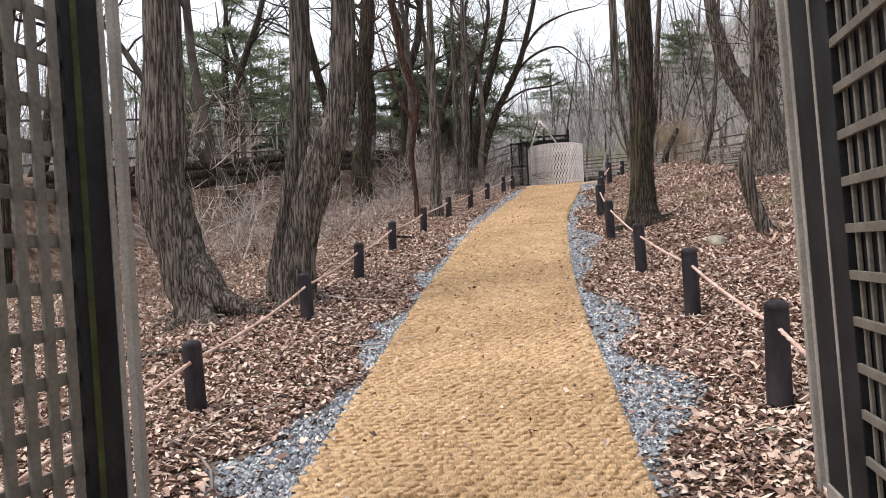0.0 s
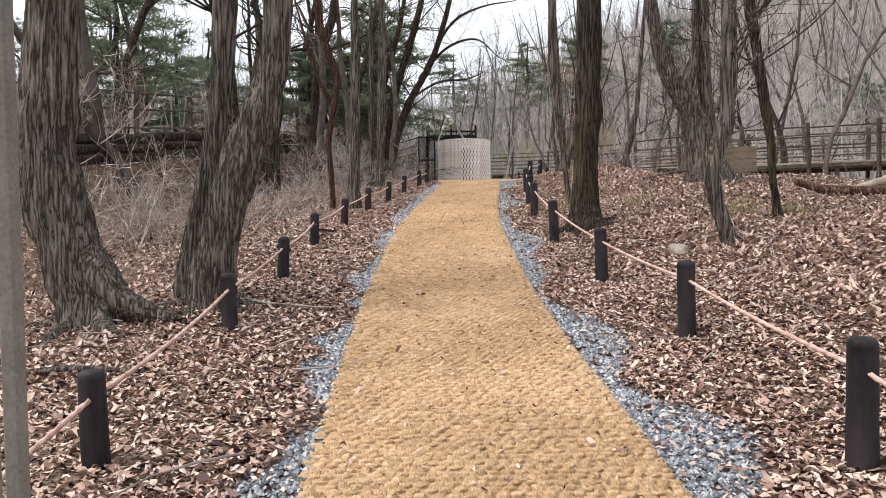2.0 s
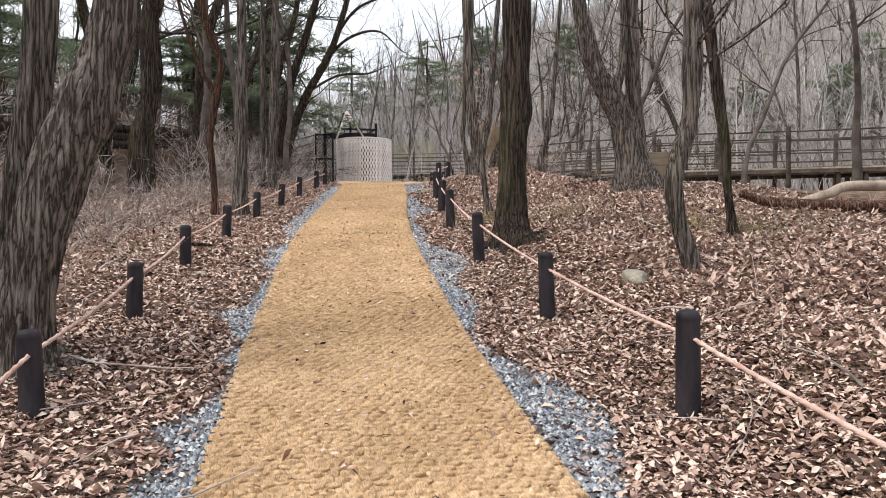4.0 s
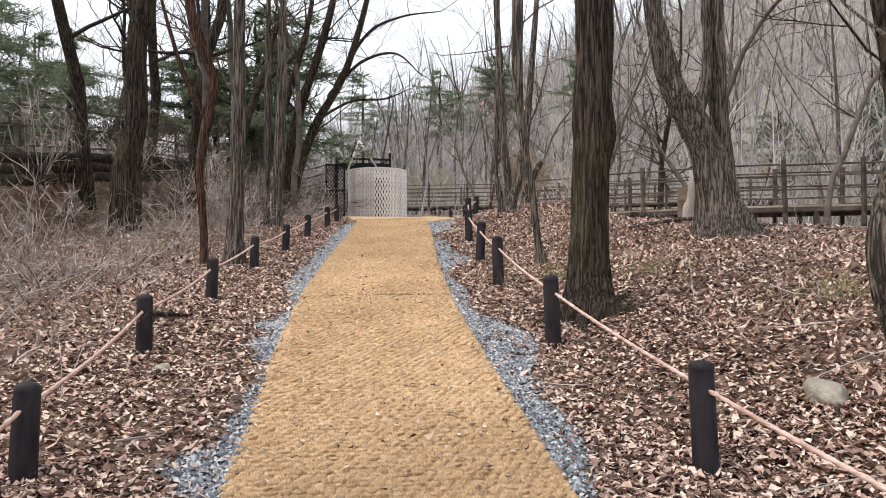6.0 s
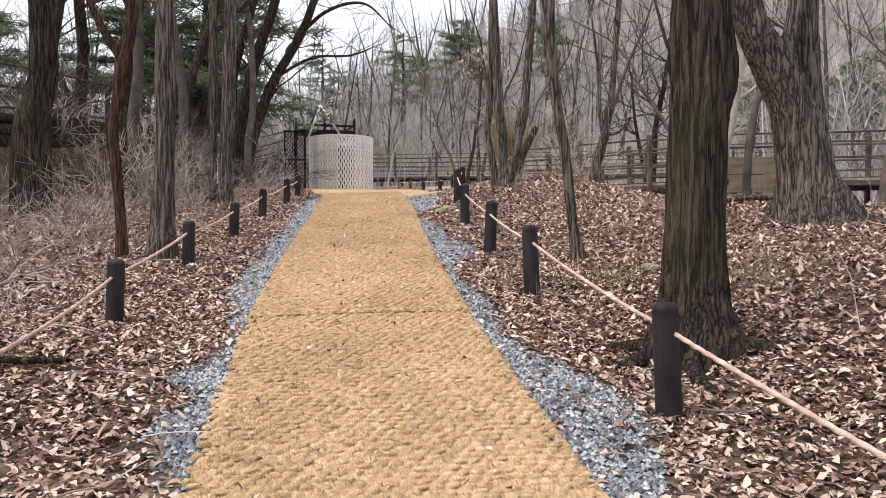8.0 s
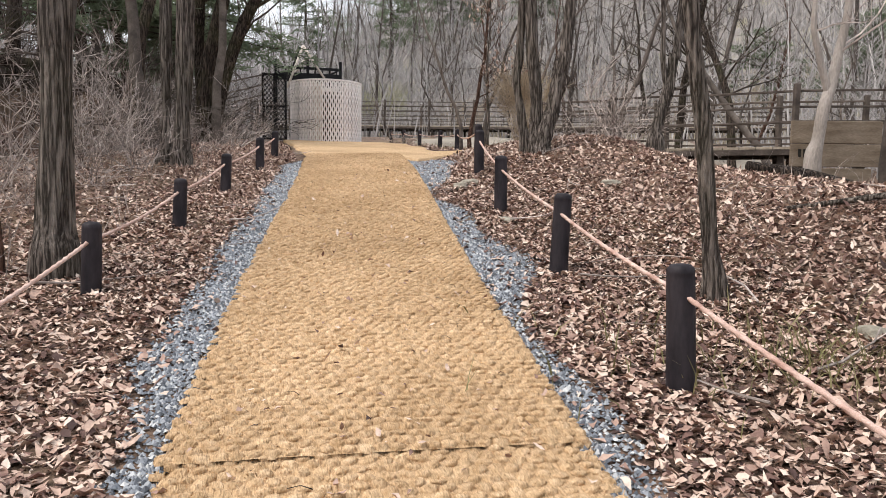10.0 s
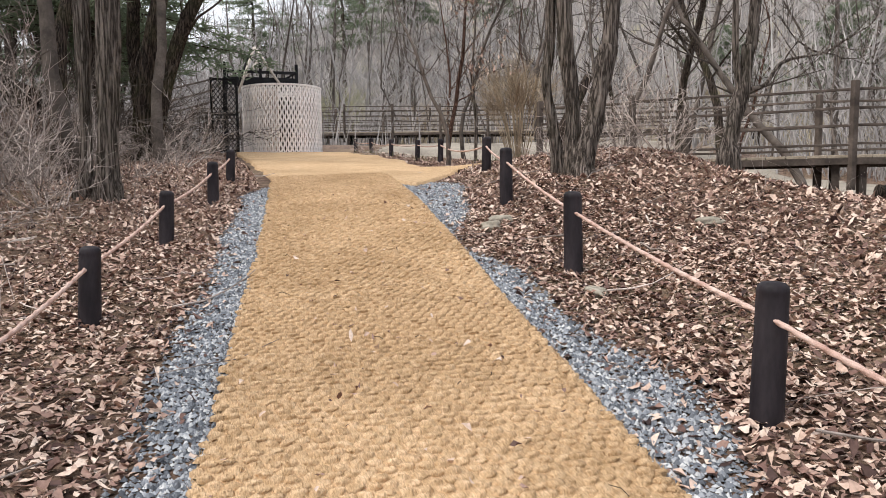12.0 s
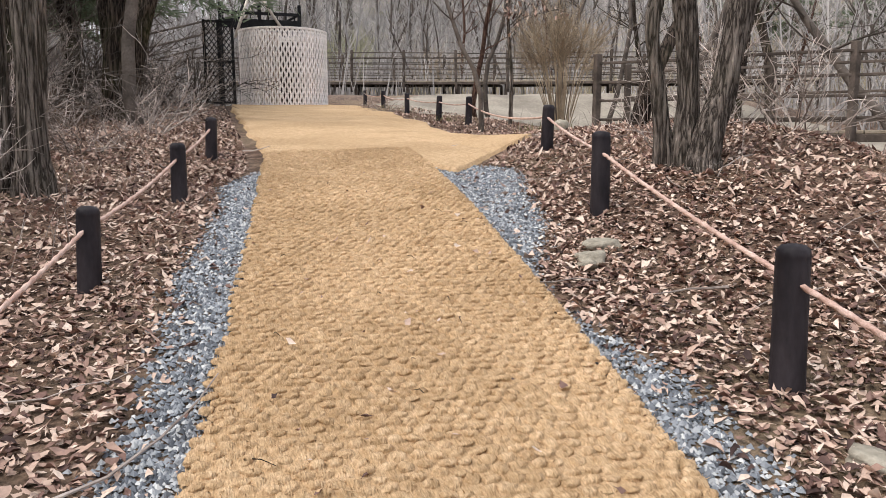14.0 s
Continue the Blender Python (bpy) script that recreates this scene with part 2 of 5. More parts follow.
def tube_arrays(pts, radii, sides=6, seed=0, rough=0.0, ridges=0, cap=True):
    """Rings of a tapering tube along points; verts and quads as lists."""
    pts = np.asarray(pts, float)
    n = len(pts)
    tang = np.gradient(pts, axis=0)
    tang /= np.linalg.norm(tang, axis=1)[:, None] + 1e-9
    ref = np.array([1.0, 0, 0]) if abs(tang[0][0]) < 0.8 else np.array([0, 1.0, 0])
    verts = []
    a = np.arange(sides) * 2 * np.pi / sides
    rng = np.random.default_rng(seed)
    ph = rng.uniform(0, 6.28, 6)
    for k in range(n):
        u = np.cross(tang[k], ref)
        u /= np.linalg.norm(u) + 1e-9
        w = np.cross(tang[k], u)
        ref = np.cross(u, tang[k])
        r = radii[k] * np.ones(sides)
        if rough:
            r = r * (1 + rough * (np.sin(2 * a + ph[0] + k * 0.23) + np.sin(3 * a + ph[1] - k * 0.31)) + rough * 0.7 * rng.standard_normal(sides))
        if ridges:
            r = r * (1 + 0.055 * np.sin(ridges * a + ph[2] + 0.5 * np.sin(k * 0.35 + ph[3])) + 0.03 * np.sin(ridges * 1.7 * a + k * 0.4 + ph[4]))
        verts.append(pts[k] + np.outer(np.cos(a) * r, u) + np.outer(np.sin(a) * r, w))
    verts = np.concatenate(verts)
    faces = []
    for k in range(n - 1):
        for s in range(sides):
            t2 = (s + 1) % sides
            faces.append((k * sides + s, k * sides + t2, (k + 1) * sides + t2, (k + 1) * sides + s))
    if cap and sides > 2:
        faces.append(tuple(range(sides))[::-1])
        faces.append(tuple((n - 1) * sides + s for s in range(sides)))
    return verts, faces


class Pile:
    """Collects pieces of geometry into one mesh."""

    def __init__(self):
        self.v, self.f, self.n = [], [], 0

    def add(self, v, f):
        self.v.append(np.asarray(v, float))
        self.f.extend(tuple(i + self.n for i in q) for q in f)
        self.n += len(v)

    def mesh(self, name, mat, smooth=False):
        return mesh_from(name, np.concatenate(self.v), self.f, mat, smooth)


def smooth_line(ctrl, steps):
    """Catmull-Rom through control rows."""
    c = np.asarray(ctrl, float)
    c = np.vstack([2 * c[0] - c[1], c, 2 * c[-1] - c[-2]])
    out = []
    for k in range(1, len(c) - 2):
        for s in range(steps):
            t = s / steps
            p0, p1, p2, p3 = c[k - 1], c[k], c[k + 1], c[k + 2]
            out.append(0.5 * (2 * p1 + (p2 - p0) * t + (2 * p0 - 5 * p1 + 4 * p2 - p3) * t**2 + (3 * p1 - p0 - 3 * p2 + p3) * t**3))
    out.append(c[-2])
    return np.array(out)


# ---------------------------------------------------------------- lie of the land
_py = np.array([-40, 0, 4.25, 6.54, 8.62, 10.93, 13.16, 15.22, 17.35, 19.51, 21.6, 23.4, 28, 38, 60, 400])
_pz = np.array([-5.6, 0, 0.65, 0.95, 1.26, 1.65, 2.0, 2.31, 2.64, 2.98, 3.31, 3.5, 3.88, 4.58, 5.0, 5.0])
_ty = np.arange(-40, 400, 0.25)
_tz = np.interp(_ty, _py, _pz)
_k = np.ones(9) / 9
_tz = np.convolve(np.pad(_tz, 4, mode="edge"), _k, "valid")
_cy = np.array([-40, 0, 3.2, 7, 9, 12, 14.3, 17.2, 19.5, 22, 24, 39, 400])
_cx = np.array([-0.35, -0.25, -0.17, -0.03, 0.11, 0.36, 0.63, 1.1, 1.49, 1.84, 2.1, 3.5, 3.5])
_tx = np.convolve(np.pad(np.interp(_ty, _cy, _cx), 6, mode="edge"), np.ones(13) / 13, "valid")


def centre(y):
    return np.interp(y, _ty, _tx)


def sstep(a, b, v):
    t = np.clip((v - a) / (b - a), 0, 1)
    return t * t * (3 - 2 * t)


def land(x, y):
    """Height of the ground."""
    x, y = np.asarray(x, float), np.asarray(y, float)
    u = x - centre(y)
    z = np.interp(y, _ty, _tz)
    fade = 1 - sstep(21.5, 26, y)
    z = z + (0.005 + 0.045 * sstep(10, 15, y)) * np.clip(u, -1.7, 1.7) * fade
    r = np.clip(u - 1.6, 0, None)
    z = z + 0.26 * 4.0 * (1 - np.exp(-r / 4.0)) * fade
    z = z - 0.11 * np.clip(u - 4.6, 0, 4) * (1 - sstep(15, 19, y)) * sstep(4, 8, y)
    z = z - 0.36 * np.clip(u - 3.8, 0, 5.0) * sstep(15, 19, y) * fade
    z = z - 0.10 * np.clip(u - 3.5, 0, 8) * sstep(23, 26, y) * (1 - sstep(45, 60, y))
    lf = np.clip(-u - 1.7, 0, None)
    z = z - 0.07 * np.clip(lf, 0, 3) * (1 - sstep(9, 13, y))
    bank = ((x + 8.0) * 17.0 - (y - 12.0) * 5.4) / 17.84
    z = z + 1.35 * (1 - sstep(0.3, 1.3, bank)) * (1 - sstep(27, 33, y)) * sstep(1, 8, y)
    far = np.hypot(x, y - 20)
    side = 0.2 + 0.8 * sstep(-20, 42, x)
    z = z + (29 * side + 13 * sstep(25, 75, x)) * sstep(32, 122, far) * sstep(-10, 30, y)
    apron = (y - 49.2 + 0.31 * (x - 1)) / 1.05
    z = z + np.clip(5.35 - z, -0.5, 2.5) * sstep(-8.5, -1.0, apron) * (1 - sstep(2.0, 9.0, apron)) * sstep(2, 6, x) * (1 - sstep(20, 30, x))
    z = z + 0.12 * np.exp(-(((x + 2.3) / 0.9) ** 2 + ((y - 7.9) / 0.8) ** 2))
    z = z + 0.16 * np.exp(-(((x - 4.5) / 1.3) ** 2 + ((y - 20.0) / 1.2) ** 2))
    z = z + 0.035 * np.sin(1.7 * x + 0.6 * y) * np.sin(1.3 * y - 0.4 * x) * sstep(0.9, 1.6, np.abs(u))
    return z


def gz(x, y):
    return float(land(x, y))


# ground sheet: fine near the path, coarse to the horizon
def axis(lo, hi, fine_lo, fine_hi, fine, grow):
    mid = list(np.arange(fine_lo, fine_hi + 1e-6, fine))
    s, v = fine, fine_hi
    while v < hi:
        s *= grow
        v += s
        mid.append(v)
    s, v = fine, fine_lo
    while v > lo:
        s *= grow
        v -= s
        mid.insert(0, v)
    return np.array(mid)


gx = axis(-600, 600, -6, 10, 0.2, 1.12)
gy = axis(-300, 900, -2, 30, 0.2, 1.12)
GX, GY = np.meshgrid(gx, gy)
GZ = land(GX, GY)
nx, ny = len(gx), len(gy)
verts = np.stack([GX.ravel(), GY.ravel(), GZ.ravel()], 1)
i = np.arange(ny - 1)[:, None] * nx + np.arange(nx - 1)[None]
quads = np.stack([i, i + 1, i + nx + 1, i + nx], -1).reshape(-1, 4)
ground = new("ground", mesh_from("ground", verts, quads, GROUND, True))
tagged(ground, "sloping woodland ground of brown soil and old leaves", "ground", kind="structure")

# ---------------------------------------------------------------- coir mats
HALF = 0.80


def tufts(s, w, pitch_s=0.062, pitch_w=0.08):
    """Relief of the knotted tufts: staggered rows of rounded knobs."""
    row = np.floor(s / pitch_s)
    a = (s / pitch_s - row) - 0.5
    ww = w / pitch_w + 0.5 * (row % 2) + 0.13 * np.sin(row * 1.3)
    b = (ww - np.floor(ww)) - 0.5
    col = np.floor(ww)
    a = a + 0.10 * np.cos(np.pi * a)
    h = (np.cos(np.pi * np.clip(a, -0.5, 0.5)) * np.cos(np.pi * b)) ** 0.75
    vary = 0.75 + 0.35 * np.sin(row * 12.9898 + col * 78.233) * np.cos(row * 3.7 + col * 1.9)
    return h * vary


def mat_sheet(name, y0, y1, lift, cell, label, own):
    n, m = int((y1 - y0) / cell), int(2 * HALF / cell)
    s = np.linspace(y0, y1, n + 1)
    w = np.linspace(-HALF, HALF, m + 1)
    S, W = np.meshgrid(s, w, indexing="ij")
    slope = np.gradient(centre(s), s)[:, None]
    edge = 0.018 * np.sin(S * 9.1) + 0.012 * np.sin(S * 23.7 + 1.2)
    Wj = W + edge * np.sign(W) * sstep(0.6, 1.0, np.abs(W) / HALF)
    X = centre(S) + Wj / np.sqrt(1 + slope**2)
    Y = S - Wj * slope / np.sqrt(1 + slope**2)
    rim = 1 - sstep(0.955, 1.0, np.abs(W) / HALF)
    wave = 0.012 * np.sin(S * 2.1 + 0.4) * np.sin(W * 2.3 + S * 0.7)
    Z = land(X, Y) + lift + wave * 0.6 + 0.0 - 0.05 * (1 - rim)
    v = np.stack([X.ravel(), Y.ravel(), Z.ravel()], 1)
    i = np.arange(n)[:, None] * (m + 1) + np.arange(m)[None]
    q = np.stack([i, i + 1, i + m + 2, i + m + 1], -1).reshape(-1, 4)
    ob = new(name, mesh_from(name, v, q, COIR, True))
    tagged(ob, label, "mat", "coir path mats", "structure")
    # knotted tufts in staggered rows, each a shaggy dome
    rng = np.random.default_rng(int(y0 * 10) + 50)
    ps, pw = 0.052, 0.064
    rows, cols = int((y1 - max(y0, 1.0) - 0.03) / ps), int(2 * HALF / pw)
    R, C = np.meshgrid(np.arange(rows), np.arange(cols), indexing="ij")
    s = max(y0, 1.0) + 0.03 + R * ps + rng.normal(0, 0.005, R.shape)
    w = -HALF + 0.035 + C * pw + 0.5 * pw * (R % 2) + rng.normal(0, 0.006, R.shape) + 0.01 * np.sin(R * 0.37)
    w = np.clip(w, 0.026 - HALF, HALF - 0.026)
    s, w = s.ravel(), w.ravel()
    sl = np.interp(s, _ty, np.gradient(_tx, _ty))
    x, y = centre(s) + w / np.sqrt(1 + sl**2), s - w * sl / np.sqrt(1 + sl**2)
    edge_lift = 1 - sstep(0.93, 1.02, np.abs(w) / HALF)
    z = land(x, y) + lift + 0.0072 * np.sin(s * 2.1 + 0.4) * np.sin(w * 2.3 + s * 0.7) - 0.022 * (1 - edge_lift) - 0.003
    k = len(x)
    sides = 8
    a = np.arange(sides) * 2 * np.pi / sides
    prof = [(1.0, -0.35), (0.9, 0.45), (0.6, 0.85)]
    V = np.zeros((k, 25, 3))
    rx, ry, rz = rng.uniform(0.029, 0.037, k), rng.uniform(0.024, 0.031, k), rng.uniform(0.013, 0.022, k)
    lean = rng.normal(0.0, 0.006, (k, 2))
    turn = rng.normal(0, 0.25, k)
    for j, (pr, pz) in enumerate(prof):
        shag = 1 + rng.normal(0, 0.09, (k, sides))
        px, py = np.cos(a) * pr * shag * rx[:, None], np.sin(a) * pr * shag * ry[:, None]
        c, sn = np.cos(turn)[:, None], np.sin(turn)[:, None]
        V[:, j * sides:(j + 1) * sides, 0] = x[:, None] + px * c - py * sn + lean[:, :1] * pz
        V[:, j * sides:(j + 1) * sides, 1] = y[:, None] + px * sn + py * c + lean[:, 1:] * pz
        V[:, j * sides:(j + 1) * sides, 2] = z[:, None] + (pz + rng.normal(0, 0.12, (k, sides))) * rz[:, None] - 0.075 * py
    V[:, 24] = np.stack([x + lean[:, 0], y + lean[:, 1], z + rz], 1)
    F = []
    for j in range(2):
        for q in range(sides):
            F.append([j * sides + q, j * sides + (q + 1) % sides, (j + 1) * sides + (q + 1) % sides, (j + 1) * sides + q])
    caps0 = [[16 + q, 16 + (q + 1) % sides, 24] for q in range(sides)]
    lone = np.flatnonzero(s > own)[:300]
    rest = np.setdiff1d(np.arange(k), lone)
    base = np.arange(len(rest))[:, None, None] * 25
    quads = (base + np.array(F)[None]).reshape(-1, 4).tolist()
    caps = (base + np.array(caps0)[None]).reshape(-1, 3).tolist()
    t = under("coir_tufts", mesh_from("coir_tufts", V[rest].reshape(-1, 3), quads + caps, COIR, True), ob)
    tagged(t, kind="stuff")
    shapes = []
    for j in lone[:12]:
        v = V[j] - (x[j], y[j], z[j])
        shapes.append(mesh_from("tuft", v, F + caps0, COIR, True))
    for j in lone:
        under("tuft", shapes[j % 12], ob).location = (x[j], y[j], z[j])
    # loose fibres standing out of every tuft
    nf = 16
    fa = rng.uniform(0, 2 * np.pi, (k, nf))
    fr = rng.uniform(0.1, 0.95, (k, nf))
    root = np.stack([x[:, None] + np.cos(fa) * fr * rx[:, None], y[:, None] + np.sin(fa) * fr * ry[:, None], z[:, None] + rz[:, None] * (0.95 - 0.75 * fr**2)], -1)
    ln = rng.uniform(0.010, 0.026, (k, nf))
    away = np.stack([np.cos(fa) * 0.8, np.sin(fa) * 0.8, rng.uniform(0.05, 0.7, (k, nf))], -1) + rng.normal(0, 0.3, (k, nf, 3))
    tip = root + away * ln[..., None]
    tip[..., 2] = np.maximum(tip[..., 2], z[:, None] - 0.002)
    wide = np.stack([-np.sin(fa), np.cos(fa), 0 * fa], -1) * rng.uniform(0.0012, 0.0028, (k, nf))[..., None]
    fv = np.stack([root - wide, root + wide, tip], 2).reshape(-1, 3)
    t = under("coir_fibres", mesh_from("coir_fibres", fv, np.arange(len(fv)).reshape(-1, 3), COIR), ob)
    tagged(t, kind="stuff")
    return ob


mat_sheet("path_mat", -2.0, 13.08, 0.026, 0.06, "golden knotted coir mat laid up the slope", 3.4)
mat_sheet("path_mat", 12.92, 23.46, 0.042, 0.06, "golden knotted coir mat overlapping the lower one", 16.4)


def terrace_mat():
    """Upper mat: fans out from the head of the slope to the round screen and to the side path."""
    cell = 0.034
    xs, ys = np.arange(0.2, 6.6, cell), np.arange(21.2, 38.2, cell)
    X, Y = np.meshgrid(xs, ys)
    left = np.interp(Y, [21.0, 22.0, 23.7, 28, 33.5, 38.4], [1.0, 1.0, 1.12, 1.25, 1.44, 1.8]) + 0.05 * np.sin(Y * 3.1) * np.sin(Y * 1.3) + 0.06
    right = np.interp(Y, [21.3, 22.3, 23.6, 24.3, 25.2, 28.0, 32.0, 38.4], [2.5, 3.45, 4.55, 4.4, 4.3, 4.5, 4.95, 5.5]) + 0.04 * np.sin(Y * 5)
    low = np.interp(X, [0.9, 2.62, 2.64, 2.75], [23.5, 23.5, 21.75, 21.4]) + 0.02 * np.sin(X * 9) * np.sin(X * 4.1 + 1)
    inside = (X > left) & (X < right) & (Y > low)
    Z = land(X, Y) + 0.046 + 0.005 * tufts(Y, X, 0.09, 0.12) + 0.002 * np.sin(X * 61) * np.sin(Y * 53) + 0.01 * np.sin(X * 2 + Y * 1.3)
    idx = -np.ones(X.shape, int)
    full = inside[:-1, :-1] & inside[1:, :-1] & inside[:-1, 1:] & inside[1:, 1:]
    used = np.zeros(X.shape, bool)
    for a in (slice(0, -1), slice(1, None)):
        for b in (slice(0, -1), slice(1, None)):
            used[a, b] |= full
    rim = used & ~(np.pad(full, ((1, 0), (1, 0))) & np.pad(full, ((0, 1), (1, 0))) & np.pad(full, ((1, 0), (0, 1))) & np.pad(full, ((0, 1), (0, 1))))
    Z = np.where(rim, Z - np.where(Y > low + 0.08, 0.07, 0.03), Z)
    idx[used] = np.arange(used.sum())
    v = np.stack([X[used], Y[used], Z[used]], 1)
    q = np.stack([idx[:-1, :-1], idx[:-1, 1:], idx[1:, 1:], idx[1:, :-1]], -1)[full]
    ob = new("path_mat", mesh_from("path_mat", v, q, COIR, True))
    tagged(ob, "golden coir mat covering the level terrace before the screen", "mat", "coir path mats", "structure")


terrace_mat()


# ---------------------------------------------------------------- posts and ropes
def post_mesh(name, h, r):
    prof = [(r * 1.03, -0.25), (r * 1.03, 0.0), (r, h * 0.4), (r * 0.98, h - 0.07), (r * 0.96, h - 0.05), (r * 0.985, h - 0.045), (r * 0.93, h - 0.02), (r * 0.7, h - 0.005), (r * 0.3, h), (0.001, h)]
    sides = 20
    v, f = [], []
    for rr, z in prof:
        for s in range(sides):
            a = s * 2 * math.pi / sides
            k = 1 + 0.012 * math.sin(5 * a + z * 7)
            v.append((rr * k * math.cos(a), rr * k * math.sin(a), z))
    for k in range(len(prof) - 1):
        for s in range(sides):
            t2 = (s + 1) % sides
            f.append((k * sides + s, k * sides + t2, (k + 1) * sides + t2, (k + 1) * sides + s))
    return mesh_from(name, v, f, POST, True)


def collar_mesh():
    v, f = tube_arrays([(math.cos(a) * 0.0645, math.sin(a) * 0.0645, 0) for a in np.linspace(0, 6.283, 25)], [0.006] * 25, 5)
    return mesh_from("rope_hole", v, f, BLACK_STEEL)


SHAFT_R, SHAFT_L, SHAFT_S = post_mesh("shaft", 0.56, 0.064), post_mesh("shaft", 0.44, 0.06), post_mesh("shaft", 0.5, 0.06)
RING = collar_mesh()


def bollard(x, y, h_mesh, rope_h, lean=(0, 0), label="", group="rope posts beside the path"):
    ob = empty_at("rope_post", x, y, gz(x, y) + 0.01)
    ob.matrix_world = pose(x, y, gz(x, y) + 0.01, lean[0], lean[1], random.uniform(0, 360))
    under("shaft", h_mesh, ob)
    return tagged(ob, label or "round dark-stained timber rope post with domed top", "post", group)


RIGHT = [(1.3, 1.75), (1.47, 4.08), (1.6, 6.26), (1.63, 8.47), (1.68, 10.82), (1.89, 13.19), (2.17, 15.13), (2.54, 17.33), (3.08, 19.64), (3.8, 21.88)]
LEFT = [(-1.95, 2.2), (-1.86, 4.48), (-1.75, 6.86), (-1.61, 8.81), (-1.5, 11.09), (-1.22, 13.2), (-0.89, 15.37), (-0.49, 17.42), (-0.1, 19.45), (0.36, 21.28), (0.68, 23.4)]
UPPER = [(5.27, 27.9), (5.42, 30.0), (5.5, 32.6), (5.6, 35.2), (5.75, 38.0)]
rr_ = random.Random(5)
for row, me, rope_h, side in ((RIGHT, SHAFT_R, 0.40, "right"), (LEFT, SHAFT_L, 0.30, "left"), (UPPER, SHAFT_S, 0.36, "upper")):
    for k, (x, y) in enumerate(row):
        if y < 3.2:
            continue
        lean = (rr_.uniform(-2.5, 2.5), rr_.uniform(-2.5, 2.5))
        last = row is RIGHT and k == len(row) - 1
        bollard(x, y, SHAFT_L if last else me, rope_h, lean)


def rope(a, b, sag, r=0.013):
    """Three-strand rope hanging between two holes."""
    a, b = Vector(a), Vector(b)
    length = (b - a).length
    n = max(16, int(length / 0.028))
    sides = 12
    pts = []
    for k in range(n + 1):
        t = k / n
        p = a.lerp(b, t)
        p.z -= sag * 4 * t * (1 - t)
        pts.append(np.array(p))
    tang = np.array((b - a).normalized())
    side = np.cross(tang, (0, 0, 1))
    side /= np.linalg.norm(side)
    upv = np.cross(side, tang)
    v, f = [], []
    for k, p in enumerate(pts):
        tw = k * 0.028 * 70
        for s in range(sides):
            ang = s * 2 * math.pi / sides
            rad = r * (0.82 + 0.22 * math.cos(3 * (ang - tw / 3)))
            v.append(p + rad * (math.cos(ang) * side + math.sin(ang) * upv))
    for k in range(n):
        for s in range(sides):
            t2 = (s + 1) % sides
            f.append((k * sides + s, k * sides + t2, (k + 1) * sides + t2, (k + 1) * sides + s))
    ob = new("rope", mesh_from("rope", np.array(v), f, ROPE, True))
    return tagged(ob, "pinkish-tan twisted rope strung between dark posts", "rope", "ropes beside the path")


for row, rope_h, sag in ((RIGHT, 0.43, 0.022), (LEFT, 0.33, 0.03), (UPPER, 0.38, 0.05)):
    for (xa, ya), (xb, yb) in zip(row[:-1], row[1:]):
        end_h = 0.33 if (xb, yb) == RIGHT[-1] else rope_h
        rope((xa, ya, gz(xa, ya) + rope_h), (xb, yb, gz(xb, yb) + end_h), sag * rr_.uniform(0.7, 1.3))
(xa, ya), (xb, yb) = RIGHT[-1], UPPER[0]
rope((xa, ya, gz(xa, ya) + 0.33), (xb, yb, gz(xb, yb) + 0.38), 0.1)


